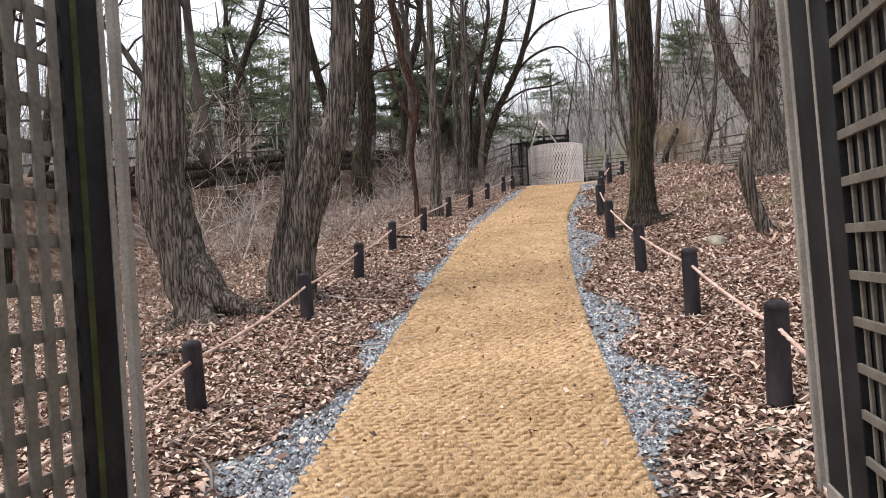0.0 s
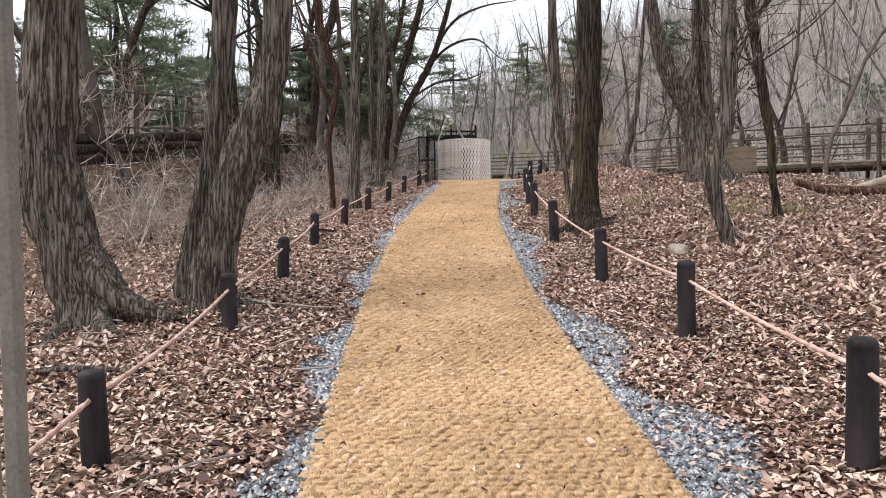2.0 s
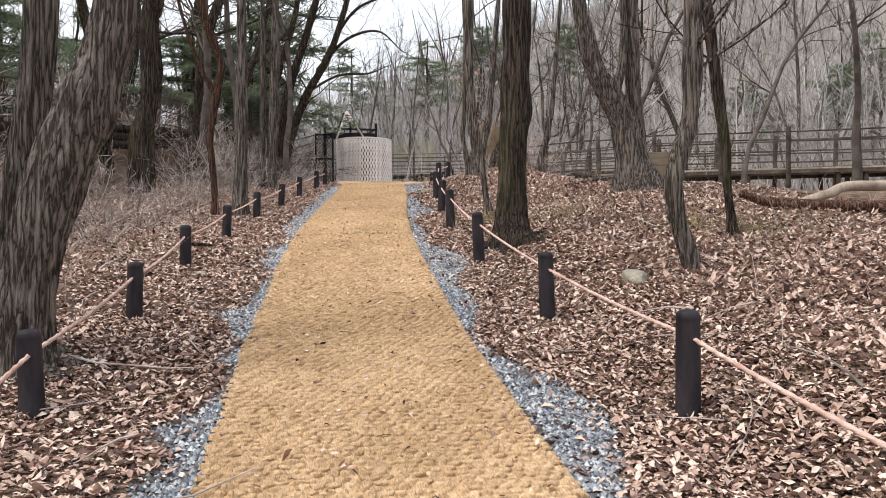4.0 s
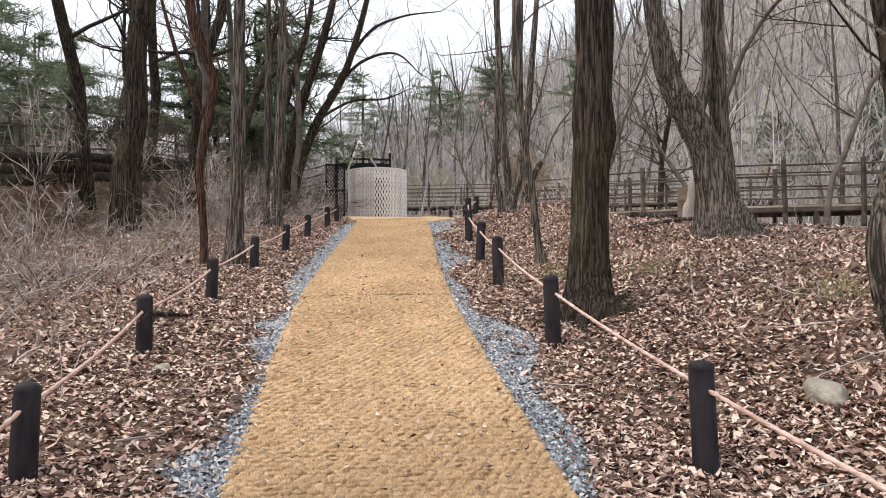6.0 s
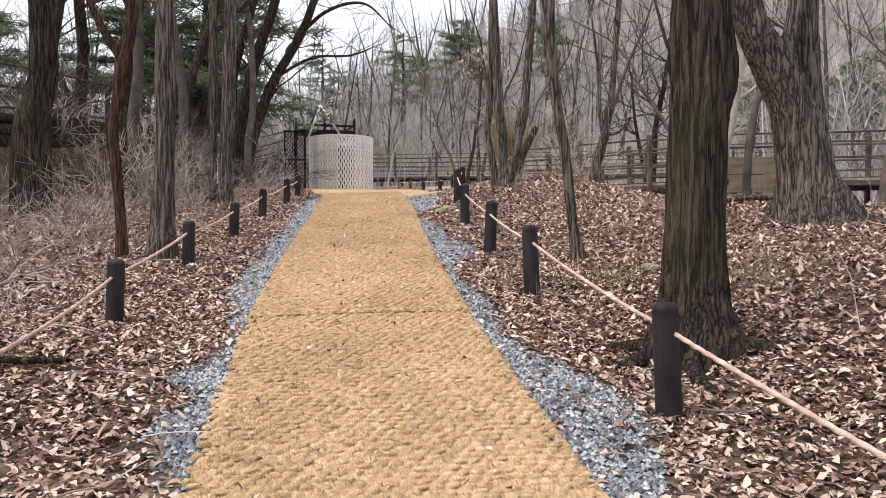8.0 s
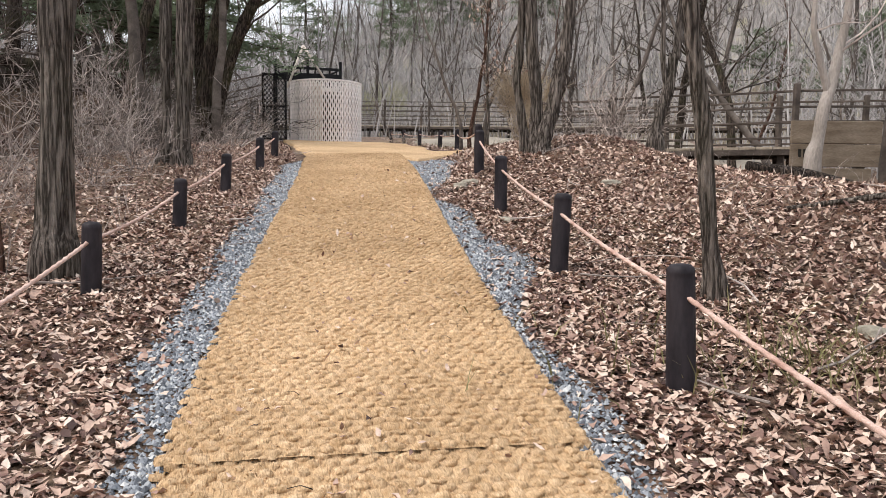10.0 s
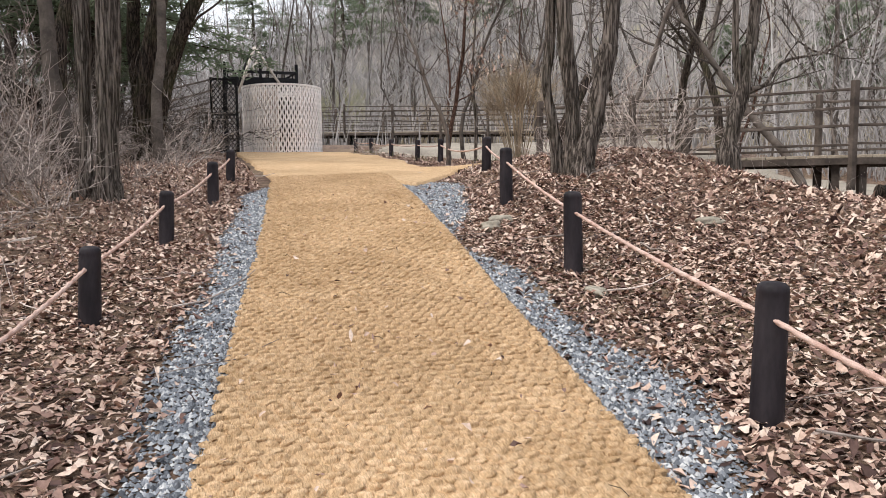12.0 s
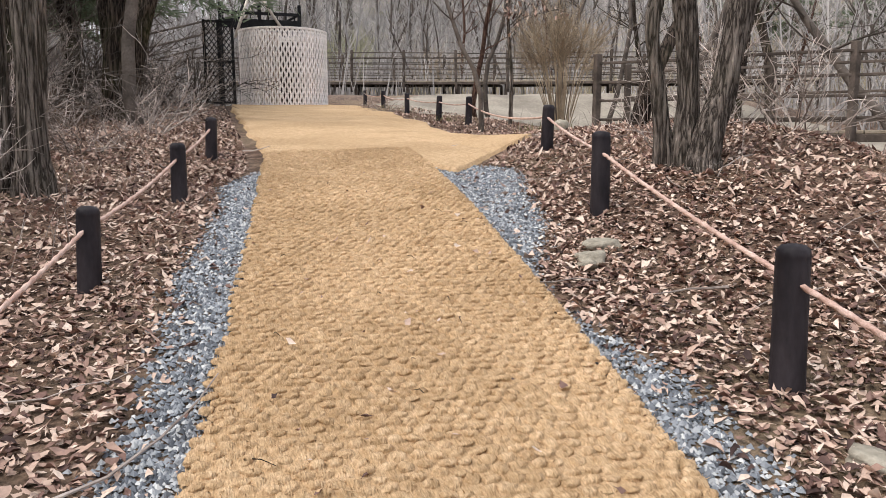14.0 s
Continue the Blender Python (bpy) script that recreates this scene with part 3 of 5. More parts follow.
# ---------------------------------------------------------------- round slatted screen
def round_screen(cx, cy, R, h):
    base = gz(cx, cy) - 0.03
    top = h
    ob = empty_at("round_screen", cx, cy, base)
    tagged(ob, "roofless round screen of wavy pale pink slats", "screen")
    n = 112
    step = 2 * math.pi / n
    rows = 15
    steps = rows * 8
    meshes = []
    for phase in (0, 1):
        v, f = [], []
        for k in range(steps + 1):
            z = 0.02 + (top - 0.06) * k / steps
            off = 0.21 * step * math.sin(math.pi * (k / 8.0 + phase) + math.pi / 2)
            half = 0.335 * step
            for a, rad in ((off - half, R), (off + half, R), (off + half, R - 0.06), (off - half, R - 0.06)):
                v.append((rad * math.sin(a), -rad * math.cos(a), z))
        for k in range(steps):
            for s in range(4):
                t2 = (s + 1) % 4
                f.append((k * 4 + s, k * 4 + t2, k * 4 + 4 + t2, k * 4 + 4 + s))
        f += [(3, 2, 1, 0), tuple(steps * 4 + s for s in range(4))]
        meshes.append(mesh_from("slat", v, f, WHITE_SLAT))
    for k in range(n):
        s = under("slat", meshes[k % 2], ob)
        s.matrix_local = pose(0, 0, 0, 0, 0, math.degrees(k * step))
    for name, z, hh in (("top_ring", top - 0.05, 0.06), ("bottom_ring", 0.0, 0.05)):
        v, f = [], []
        m = 96
        for s in range(m):
            a = s * 2 * math.pi / m
            for rad, zz in ((R + 0.012, z), (R + 0.012, z + hh), (R - 0.075, z + hh), (R - 0.075, z)):
                v.append((rad * math.sin(a), -rad * math.cos(a), zz))
        for s in range(m):
            t2 = (s + 1) % m
            for c in range(4):
                d = (c + 1) % 4
                f.append((s * 4 + c, s * 4 + d, t2 * 4 + d, t2 * 4 + c))
        under(name, mesh_from(name, v, f, WHITE_SLAT), ob)
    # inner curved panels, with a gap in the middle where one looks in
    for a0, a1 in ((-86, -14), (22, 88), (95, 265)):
        v, f = [], []
        m = 24
        for s in range(m + 1):
            a = math.radians(a0 + (a1 - a0) * s / m)
            for rad, zz in ((R - 0.1, 0.02), (R - 0.1, top - 0.15), (R - 0.13, top - 0.15), (R - 0.13, 0.02)):
                v.append((rad * math.sin(a), -rad * math.cos(a), zz))
        for s in range(m):
            for c in range(4):
                d = (c + 1) % 4
                f.append((s * 4 + c, s * 4 + d, s * 4 + 4 + d, s * 4 + 4 + c))
        f += [(0, 1, 2, 3), tuple(m * 4 + c for c in (3, 2, 1, 0))]
        # the back panel is coloured dark to stand for the shaded interior
        under("inner_panel", mesh_from("inner_panel", v, f, PALE_PANEL if a0 < 90 else SHADE_IN), ob, "plain curved pale pink panel" if a0 < 90 else "curved back panel coloured dark for the shaded inside")
    return ob


round_screen(3.52, 39.48, 1.345, 2.3)

# ---------------------------------------------------------------- trees along the path
TREES = {
    "a": (BARK, "leaning old tree with grey furrowed bark and flared roots", [[(-2.91, 7.40, 0.75, 0.308), (-2.97, 7.40, 1.16, 0.268), (-3.09, 7.40, 1.43, 0.242), (-3.16, 7.40, 1.70, 0.234), (-3.24, 7.40, 1.96, 0.240), (-3.31, 7.40, 2.23, 0.245), (-3.34, 7.40, 2.49, 0.229), (-3.32, 7.40, 2.75, 0.235), (-3.29, 7.40, 3.02, 0.219), (-3.26, 7.40, 3.55, 0.193), (-3.25, 7.40, 4.07, 0.179), (-3.21, 7.40, 6.37, 0.129), (-3.16, 7.40, 8.67, 0.054)]]),
    "b": (BARK, "twin-stemmed old tree with grey furrowed bark", [[(-2.05, 7.60, 0.79, 0.238), (-2.05, 7.60, 1.23, 0.207), (-2.04, 7.60, 1.40, 0.191), (-2.00, 7.60, 1.66, 0.164), (-1.93, 7.60, 1.93, 0.161), (-1.85, 7.60, 2.20, 0.167), (-1.76, 7.60, 2.46, 0.167), (-1.64, 7.60, 2.73, 0.169), (-1.56, 7.60, 3.00, 0.134), (-1.49, 7.60, 3.26, 0.126), (-1.47, 7.60, 3.53, 0.118), (-1.45, 7.60, 3.80, 0.121), (-1.43, 7.60, 4.07, 0.116), (-1.34, 7.60, 6.37, 0.084), (-1.26, 7.60, 8.67, 0.035)],
          [(-2.27, 8.00, 0.84, 0.241), (-2.27, 8.00, 1.22, 0.210), (-2.27, 8.00, 1.39, 0.185), (-2.26, 8.00, 1.67, 0.142), (-2.22, 8.00, 1.95, 0.114), (-2.17, 8.00, 2.24, 0.102), (-2.11, 8.00, 2.52, 0.100), (-2.03, 8.00, 3.09, 0.100), (-2.00, 8.00, 3.66, 0.105), (-1.98, 8.00, 4.23, 0.105), (-1.93, 8.00, 6.53, 0.076), (-1.88, 8.00, 8.83, 0.032)]]),
    "c": (BARK_DARK, "tall straight dark-barked tree beside the rope", [[(2.29, 11.55, 1.58, 0.337), (2.29, 11.55, 1.89, 0.293), (2.29, 11.55, 2.02, 0.239), (2.29, 11.55, 2.24, 0.191), (2.30, 11.55, 2.53, 0.174), (2.32, 11.55, 3.16, 0.166), (2.36, 11.55, 3.47, 0.189), (2.35, 11.55, 3.79, 0.175), (2.37, 11.55, 4.25, 0.166), (2.38, 11.55, 4.83, 0.169), (2.41, 11.55, 7.13, 0.122), (2.45, 11.55, 9.43, 0.051)]]),
    "d": (BARK, "slender crooked tree with ridged grey bark", [[(3.12, 8.72, 1.37, 0.123), (3.08, 8.72, 1.65, 0.090), (3.02, 8.72, 1.83, 0.080), (2.95, 8.72, 2.02, 0.074), (2.91, 8.72, 2.21, 0.080), (2.90, 8.72, 2.39, 0.078), (2.94, 8.72, 2.58, 0.080), (3.01, 8.72, 2.77, 0.080), (3.06, 8.72, 2.95, 0.071), (3.08, 8.72, 3.14, 0.073), (3.09, 8.72, 3.33, 0.086), (3.09, 8.72, 3.52, 0.088), (3.10, 8.72, 3.90, 0.075), (3.12, 8.72, 6.20, 0.054), (3.14, 8.72, 8.50, 0.022)]]),
    "e": (BARK, "broad forked tree with furrowed grey bark", [[(5.19, 13.85, 2.48, 0.523), (5.07, 13.85, 3.06, 0.290), (4.99, 13.85, 3.45, 0.250), (4.87, 13.85, 3.84, 0.203), (4.66, 13.85, 4.22, 0.187), (4.42, 13.85, 4.60, 0.155), (4.30, 13.85, 4.98, 0.143), (4.21, 13.85, 5.37, 0.124), (4.14, 13.85, 5.75, 0.104), (3.90, 13.85, 8.05, 0.075), (3.66, 13.85, 10.35, 0.031)],
          [(5.20, 13.90, 3.46, 0.111), (5.16, 13.90, 3.85, 0.111), (5.11, 13.90, 4.25, 0.114), (5.08, 13.90, 4.64, 0.122), (5.06, 13.90, 5.04, 0.134), (5.04, 13.90, 5.43, 0.134), (5.03, 13.90, 5.83, 0.134), (4.99, 13.90, 8.13, 0.096), (4.94, 13.90, 10.43, 0.040)],
          [(4.68, 13.80, 4.17, 0.090), (4.80, 13.75, 4.52, 0.070), (4.86, 13.75, 5.02, 0.060), (4.88, 13.80, 6.22, 0.030)]]),
    "f": (BARK, "slim tree with pale ridged bark and side branches", [[(2.74, 14.10, 2.08, 0.120), (2.70, 14.10, 2.43, 0.069), (2.66, 14.10, 2.66, 0.046), (2.62, 14.10, 3.04, 0.046), (2.57, 14.10, 3.42, 0.046), (2.50, 14.10, 3.81, 0.046), (2.45, 14.10, 4.19, 0.050), (2.42, 14.10, 4.57, 0.061), (2.41, 14.10, 4.95, 0.069), (2.42, 14.10, 5.72, 0.069), (2.42, 14.10, 8.02, 0.050), (2.42, 14.10, 10.32, 0.021)]]),
    "g": (BARK, "clump of three stems with torn grey bark", [[(3.91, 20.10, 3.09, 0.102), (3.91, 20.10, 3.52, 0.089), (3.87, 20.10, 3.78, 0.062), (3.83, 20.10, 4.04, 0.057), (3.78, 20.10, 4.29, 0.046), (3.76, 20.10, 4.54, 0.056), (3.81, 20.10, 5.04, 0.051), (3.86, 20.10, 7.34, 0.037), (3.90, 20.10, 9.64, 0.015)],
          [(4.03, 20.00, 3.10, 0.144), (4.03, 20.00, 3.52, 0.125), (4.03, 20.00, 3.78, 0.093), (4.03, 20.00, 4.03, 0.077), (3.98, 20.00, 4.54, 0.082), (3.93, 20.00, 5.03, 0.083), (3.82, 20.00, 7.33, 0.060), (3.70, 20.00, 9.63, 0.025)],
          [(4.00, 19.75, 3.07, 0.167), (4.00, 19.75, 3.44, 0.145), (4.00, 19.75, 3.52, 0.118), (4.06, 19.75, 3.77, 0.100), (4.15, 19.75, 4.02, 0.093), (4.19, 19.75, 4.26, 0.087), (4.25, 19.75, 4.51, 0.092), (4.31, 19.75, 4.76, 0.095), (4.34, 19.75, 5.00, 0.075), (4.55, 19.75, 7.30, 0.054), (4.76, 19.75, 9.60, 0.022)]]),
    "h": (BARK, "grey slender tree forking above the fence", [[(5.40, 19.20, 3.15, 0.137), (5.40, 19.20, 3.58, 0.119), (5.40, 19.20, 3.75, 0.079), (5.47, 19.20, 4.00, 0.074), (5.55, 19.20, 4.25, 0.077), (5.60, 19.20, 4.49, 0.062), (5.63, 19.20, 4.73, 0.062), (5.69, 19.20, 4.98, 0.054), (5.90, 19.20, 7.28, 0.039), (6.11, 19.20, 9.58, 0.016)],
          [(5.55, 19.20, 4.25, 0.045), (5.47, 19.20, 4.70, 0.036), (5.45, 19.20, 5.35, 0.030), (5.30, 19.20, 6.45, 0.012)],
          [(5.57, 19.20, 4.30, 0.030), (5.80, 19.15, 4.35, 0.022), (6.05, 19.15, 4.60, 0.018), (6.55, 19.10, 4.70, 0.008)]]),
    "i": (BARK_DARK, "thin dark sapling with crooked stem", [[(4.26, 9.85, 1.69, 0.101), (4.20, 9.85, 2.18, 0.045), (4.16, 9.85, 2.53, 0.045), (4.15, 9.85, 2.87, 0.048), (4.09, 9.85, 3.22, 0.059), (4.04, 9.85, 3.57, 0.059), (3.99, 9.85, 3.92, 0.055), (3.94, 9.85, 4.27, 0.062), (3.89, 9.85, 4.62, 0.062), (3.73, 9.85, 6.92, 0.045), (3.56, 9.85, 9.22, 0.019)]]),
    "j": (BARK_RED, "thin reddish tree with a crooked stem", [[(-1.59, 16.00, 2.11, 0.077), (-1.59, 16.00, 2.39, 0.067), (-1.60, 16.00, 2.73, 0.055), (-1.64, 16.00, 3.31, 0.055), (-1.67, 16.00, 3.65, 0.059), (-1.62, 16.00, 3.99, 0.059), (-1.56, 16.00, 4.41, 0.076), (-1.49, 16.00, 4.75, 0.063), (-1.47, 16.00, 4.97, 0.059), (-1.58, 16.00, 5.26, 0.076), (-1.72, 16.00, 5.67, 0.080), (-1.81, 16.00, 6.09, 0.071), (-2.13, 16.00, 8.39, 0.051), (-2.45, 16.00, 10.69, 0.021)],
          [(-1.56, 16.00, 4.41, 0.050), (-1.81, 15.95, 4.86, 0.035), (-2.06, 15.95, 5.61, 0.028), (-2.31, 15.90, 6.61, 0.012)]]),
    "k": (BARK, "straight grey tree wrapped in thin stems", [[(-1.17, 15.80, 2.09, 0.178), (-1.17, 15.80, 2.50, 0.155), (-1.17, 15.80, 2.69, 0.120), (-1.15, 15.80, 3.06, 0.107), (-1.14, 15.80, 3.43, 0.093), (-1.13, 15.80, 3.80, 0.092), (-1.13, 15.80, 4.16, 0.096), (-1.11, 15.80, 6.46, 0.069), (-1.10, 15.80, 8.76, 0.029)]]),
    "l": (BARK_DARK, "curved dark tree on the low bank", [[(-3.43, 19.90, 2.70, 0.291), (-3.43, 19.90, 4.12, 0.253), (-3.35, 19.90, 4.57, 0.209), (-3.25, 19.90, 5.12, 0.188), (-3.25, 19.90, 5.68, 0.182), (-3.26, 19.90, 6.23, 0.177), (-3.23, 19.90, 6.79, 0.183), (-3.12, 19.90, 7.36, 0.200), (-2.98, 19.90, 9.66, 0.144), (-2.84, 19.90, 11.96, 0.060)]]),
    "m": (PALE_BARK, "pale slim forked tree before the boardwalk", [[(7.17, 18.35, 2.59, 0.117), (7.17, 18.35, 3.36, 0.102), (7.23, 18.35, 3.61, 0.076), (7.29, 18.35, 3.98, 0.073), (7.40, 18.35, 4.34, 0.065), (7.48, 18.35, 4.70, 0.058), (7.56, 18.35, 5.06, 0.051), (7.62, 18.35, 5.42, 0.047), (7.84, 18.35, 7.72, 0.034), (8.07, 18.35, 10.02, 0.014)], [(7.36, 18.35, 4.23, 0.050), (7.19, 18.35, 4.68, 0.042), (7.09, 18.35, 5.03, 0.035), (7.09, 18.35, 5.38, 0.030), (7.14, 18.35, 6.58, 0.012)]]),
    "q": (BARK, "twin-stemmed grey tree with shaggy fibrous bark", [[(-0.72, 21.79, 2.99, 0.176), (-0.72, 21.79, 3.37, 0.153), (-0.71, 21.79, 3.56, 0.119), (-0.68, 21.79, 4.08, 0.105), (-0.66, 21.79, 4.59, 0.117), (-0.64, 21.79, 5.10, 0.124), (-0.59, 21.79, 7.40, 0.089), (-0.55, 21.79, 9.70, 0.037)],
          [(-0.96, 21.94, 3.02, 0.160), (-0.96, 21.94, 3.32, 0.139), (-0.94, 21.94, 3.56, 0.080), (-0.92, 21.94, 4.08, 0.058), (-0.92, 21.94, 4.60, 0.068), (-0.91, 21.94, 5.11, 0.083), (-0.90, 21.94, 7.41, 0.060), (-0.89, 21.94, 9.71, 0.025)]]),
    "n": (BARK_DARK, "dark twin-stemmed tree leaning over the path head", [[(-0.7, 29.0, 3.5, 0.26), (-0.67, 29.01, 3.9, 0.2), (-0.53, 28.93, 5.46, 0.17), (-0.15, 28.8, 7.23, 0.14), (0.41, 28.64, 8.99, 0.12), (0.89, 28.48, 10.76, 0.1), (1.2, 28.4, 13, 0.04)],
                   [(-0.5, 28.97, 3.5, 0.2), (-0.46, 28.97, 3.9, 0.16), (-0.15, 28.85, 5.46, 0.14), (0.37, 28.71, 6.87, 0.125), (1.24, 28.48, 8.46, 0.105), (1.93, 28.27, 10.76, 0.08), (2.3, 28.2, 13, 0.03)],
                   [(0.75, 28.6, 7.7, 0.07), (0.89, 28.57, 7.93, 0.06), (1.76, 28.37, 8.81, 0.05), (2.8, 28.15, 9.07, 0.035), (3.59, 28.01, 8.4, 0.015)],
                   [(0.95, 28.55, 8.0, 0.07), (1.07, 28.52, 8.28, 0.06), (1.94, 28.31, 9.69, 0.05), (2.98, 28.08, 10.22, 0.035), (4.19, 27.83, 10.39, 0.015)],
                   [(0.2, 28.75, 6.7, 0.06), (0.37, 28.7, 6.96, 0.05), (1.42, 28.47, 7.57, 0.04), (2.46, 28.26, 7.65, 0.03), (3.15, 28.11, 7.92, 0.012)]]),
}


def limb(pile, rng, start, way, length, r0, depth, sides, droop=0.0, kids=4, thin=(0.35, 0.55)):
    """A branch with side branches, drawn into the pile."""
    n = 6 if depth > 1 else 4
    pts, d, p = [np.array(start)], np.array(way) / np.linalg.norm(way), np.array(start)
    for k in range(n):
        d = d + rng.normal(0, 0.16, 3) + np.array([0, 0, 0.05 - droop])
        d /= np.linalg.norm(d)
        p = p + d * length / n
        pts.append(p)
    rad = np.linspace(r0, max(r0 * 0.25, 0.003), n + 1)
    v, f = tube_arrays(pts, rad, sides, cap=False)
    pile.add(v, f)
    if depth > 0:
        for k in range(kids):
            t = rng.uniform(0.25, 0.98)
            at = pts[min(int(t * n), n - 1)]
            w = d + rng.normal(0, 0.75, 3)
            w[2] += 0.15
            limb(pile, rng, at, w, length * rng.uniform(0.4, 0.65), r0 * rng.uniform(*thin), depth - 1, max(3, sides - 1), droop, kids, thin)


def standing_tree(key, bark, label, stems):
    rng = np.random.default_rng(sum(map(ord, key)) * 7)
    root = new("tree")
    x, y, z, _ = stems[0][0]
    root.matrix_world = pose(x, y, gz(x, y))
    off = np.array([x, y, gz(x, y)])
    for stem in stems:
        c = smooth_line(stem, 9)
        pts, rad = c[:, :3] - off, c[:, 3]
        v, f = tube_arrays(pts, rad, 40 if rad[0] > 0.08 else 10, seed=len(label) + len(key), rough=0.012, ridges=15)
        under("trunk", mesh_from("trunk", v, f, bark, True), root)
        pile = Pile()
        top = pts[-1]
        arm = stem[0][3] < 0.08 and key in "nhm"
        for k in range(3 if arm and key != "n" else 7):
            high = [j for j in range(len(pts)) if pts[j][2] > (1.7 if key in "dfhimn" else 4.4)] or [len(pts) - 1]
            j = high[int(rng.uniform(0, len(high)))]
            at = pts[j]
            r0 = max((0.15 if key in "dif" else 0.25) * rad[j], 0.012)
            a = rng.uniform(0, 6.28)
            limb(pile, rng, at, (math.cos(a), math.sin(a), rng.uniform(0.3, 1.0)), rng.uniform(1.6, 3.2) * (0.4 if arm and key != "n" else 0.6 if arm else 1.0), r0, 2, 5, kids=4)
        limb(pile, rng, top, (0, 0, 1) if not arm else tuple(pts[-1] - pts[-4]), 2.0 if not arm else 0.9, rad[-1], 2, 5)
        under("crown", pile.mesh("crown", bark if bark is not PALE_BARK else TWIG), root, "bare leafless branches")
    if key == "a":
        c = smooth_line([(-3.0, 7.35, 1.62, 0.13), (-2.88, 7.3, 1.42, 0.15), (-2.7, 7.26, 1.22, 0.12), (-2.46, 7.24, 1.12, 0.075), (-2.25, 7.22, 1.06, 0.045), (-2.0, 7.3, 0.95, 0.02)], 5)
        v, f = tube_arrays(c[:, :3] - off, c[:, 3], 18, seed=4, rough=0.03, ridges=7)
        under("root", mesh_from("root", v, f, bark, True), root)
    if key in "abce":
        # roots running out over the ground
        for k in range(6):
            a = k * 1.05 + rng.uniform(-0.3, 0.3)
            r = stems[0][1][3]
            p = []
            for s in range(7):
                d = r * 0.55 + s * r * 0.42
                px, py = x + math.cos(a + 0.08 * s) * d, y + math.sin(a + 0.08 * s) * d
                p.append((px - off[0], py - off[1], gz(px, py) - off[2] + 0.16 * r * (6 - s) / 6 + (0.5 * r if s == 0 else 0) - 0.01 * s))
            v, f = tube_arrays(p, np.linspace(r * (0.24 if key == "c" else 0.36), 0.02, 7), 9, seed=k, rough=0.03)
            under("root", mesh_from("root", v, f, bark, True), root)
    return tagged(root, label, "tree")


for key, (bark, label, stems) in TREES.items():
    standing_tree(key, bark, label, stems)

# ---------------------------------------------------------------- gate at the start
def gate_leaf(x0, y0, side, solid, lean):
    """An open lattice leaf that stands along the path, hung on a post."""
    way = Vector((-0.136, -0.9907, 0))
    out = Vector((side * 0.9907, -side * 0.136, 0))
    base = gz(x0, y0) - 0.05
    ang = math.degrees(math.atan2(way.y, way.x))
    top = 2.9
    post = empty_at("gate_post", x0, y0, base)
    post.matrix_world = pose(x0, y0, base, lean, 0, ang)
    tagged(post, "beige painted square steel gate post", "gate post", "gate posts")
    part("tube", box(0.04, 0.04, top, 0.005, (0.03, 0.0, top / 2)), GATE_BEIGE, post)
    part("cap", box(0.08, 0.065, 0.02, 0.004, (0.03, 0, top + 0.01)), BLACK_STEEL, post)
    leaf = empty_at("gate_leaf", x0, y0, base)
    leaf.matrix_world = pose(x0 + way.x * 0.078 + out.x * 0.012, y0 + way.y * 0.078 + out.y * 0.012, base + 0.06, lean, 0, ang)
    tagged(leaf, "open gate leaf of crossed brown-grey bars" + (" before a dark board" if solid else ""), "gate", "gate leaves")
    length, hh = 1.55 + 0.26 * solid, top - 0.2
    gap = 0.26 if solid else 0.0
    part("stile", box(0.032, 0.042, hh, 0.005, (0.034, 0, hh / 2)), GATE_BEIGE, leaf, "beige painted upright")
    # shadow in the recess, put in as a black strip
    part("recess", box(0.128 + gap / 2, 0.03, hh, 0.003, (0.116 + gap / 4, 0.0, hh / 2)), BLACK_STEEL, leaf, "black strip beside the edge strip")
    # solid leaf: beige strip paints the highlight line; other leaf: algae on the edge
    part("edge_strip", box(0.02 if solid else 0.034, 0.04, hh, 0.003, (0.19 + gap / 2, 0, hh / 2)), GATE_BEIGE if solid else GATE_MOSS, leaf, "narrow edge strip, algae green on the left, highlight tone on the right")
    part("inner_channel", box(0.055 + gap / 2, 0.03, hh, 0.003, (0.228 + gap * 0.75, 0.0, hh / 2)), BLACK_STEEL, leaf, "black strip beside the edge strip")
    part("stile", box(0.06, 0.06, hh, 0.005, (length - 0.03, 0, hh / 2)), GATE_BEIGE, leaf, "beige painted upright")
    for z in (0.03, hh - 0.03):
        part("frame_rail", box(length - 0.1, 0.05, 0.06, 0.004, (length / 2, 0, z)), GATE_BEIGE, leaf)
    vb = box(0.045 if not solid else 0.018, 0.014, hh - 0.1, 0.002, (0, 0.009, 0))
    vme = bpy.data.meshes.new("upright_bar")
    vb.to_mesh(vme), vb.free()
    vme.materials.append(GATE_BARS)
    hb = box(length - gap - 0.3, 0.014, 0.045 if not solid else 0.032, 0.002, (0, -0.007, 0))
    hme = bpy.data.meshes.new("cross_bar")
    hb.to_mesh(hme), hb.free()
    hme.materials.append(GATE_BARS)
    for k in range(12):
        b = under("upright_bar", vme, leaf)
        b.matrix_local = pose(0.30 + gap + k * 0.1, 0, hh / 2)
    for k in range(17):
        b = under("cross_bar", hme, leaf)
        b.matrix_local = pose(0.25 + gap + (length - gap - 0.3) / 2, 0, 0.12 + k * 0.157)
    if solid:
        part("back_board", box(length - gap - 0.3, 0.01, hh - 0.1, 0.002, (0.25 + gap + (length - gap - 0.3) / 2, 0.026, hh / 2)), BLACK_STEEL, leaf, "dark board behind the bars")
    return leaf


gate_leaf(-1.395, 2.86, -1, False, 1.2)
gate_leaf(1.305, 3.2, 1, True, 1.9)


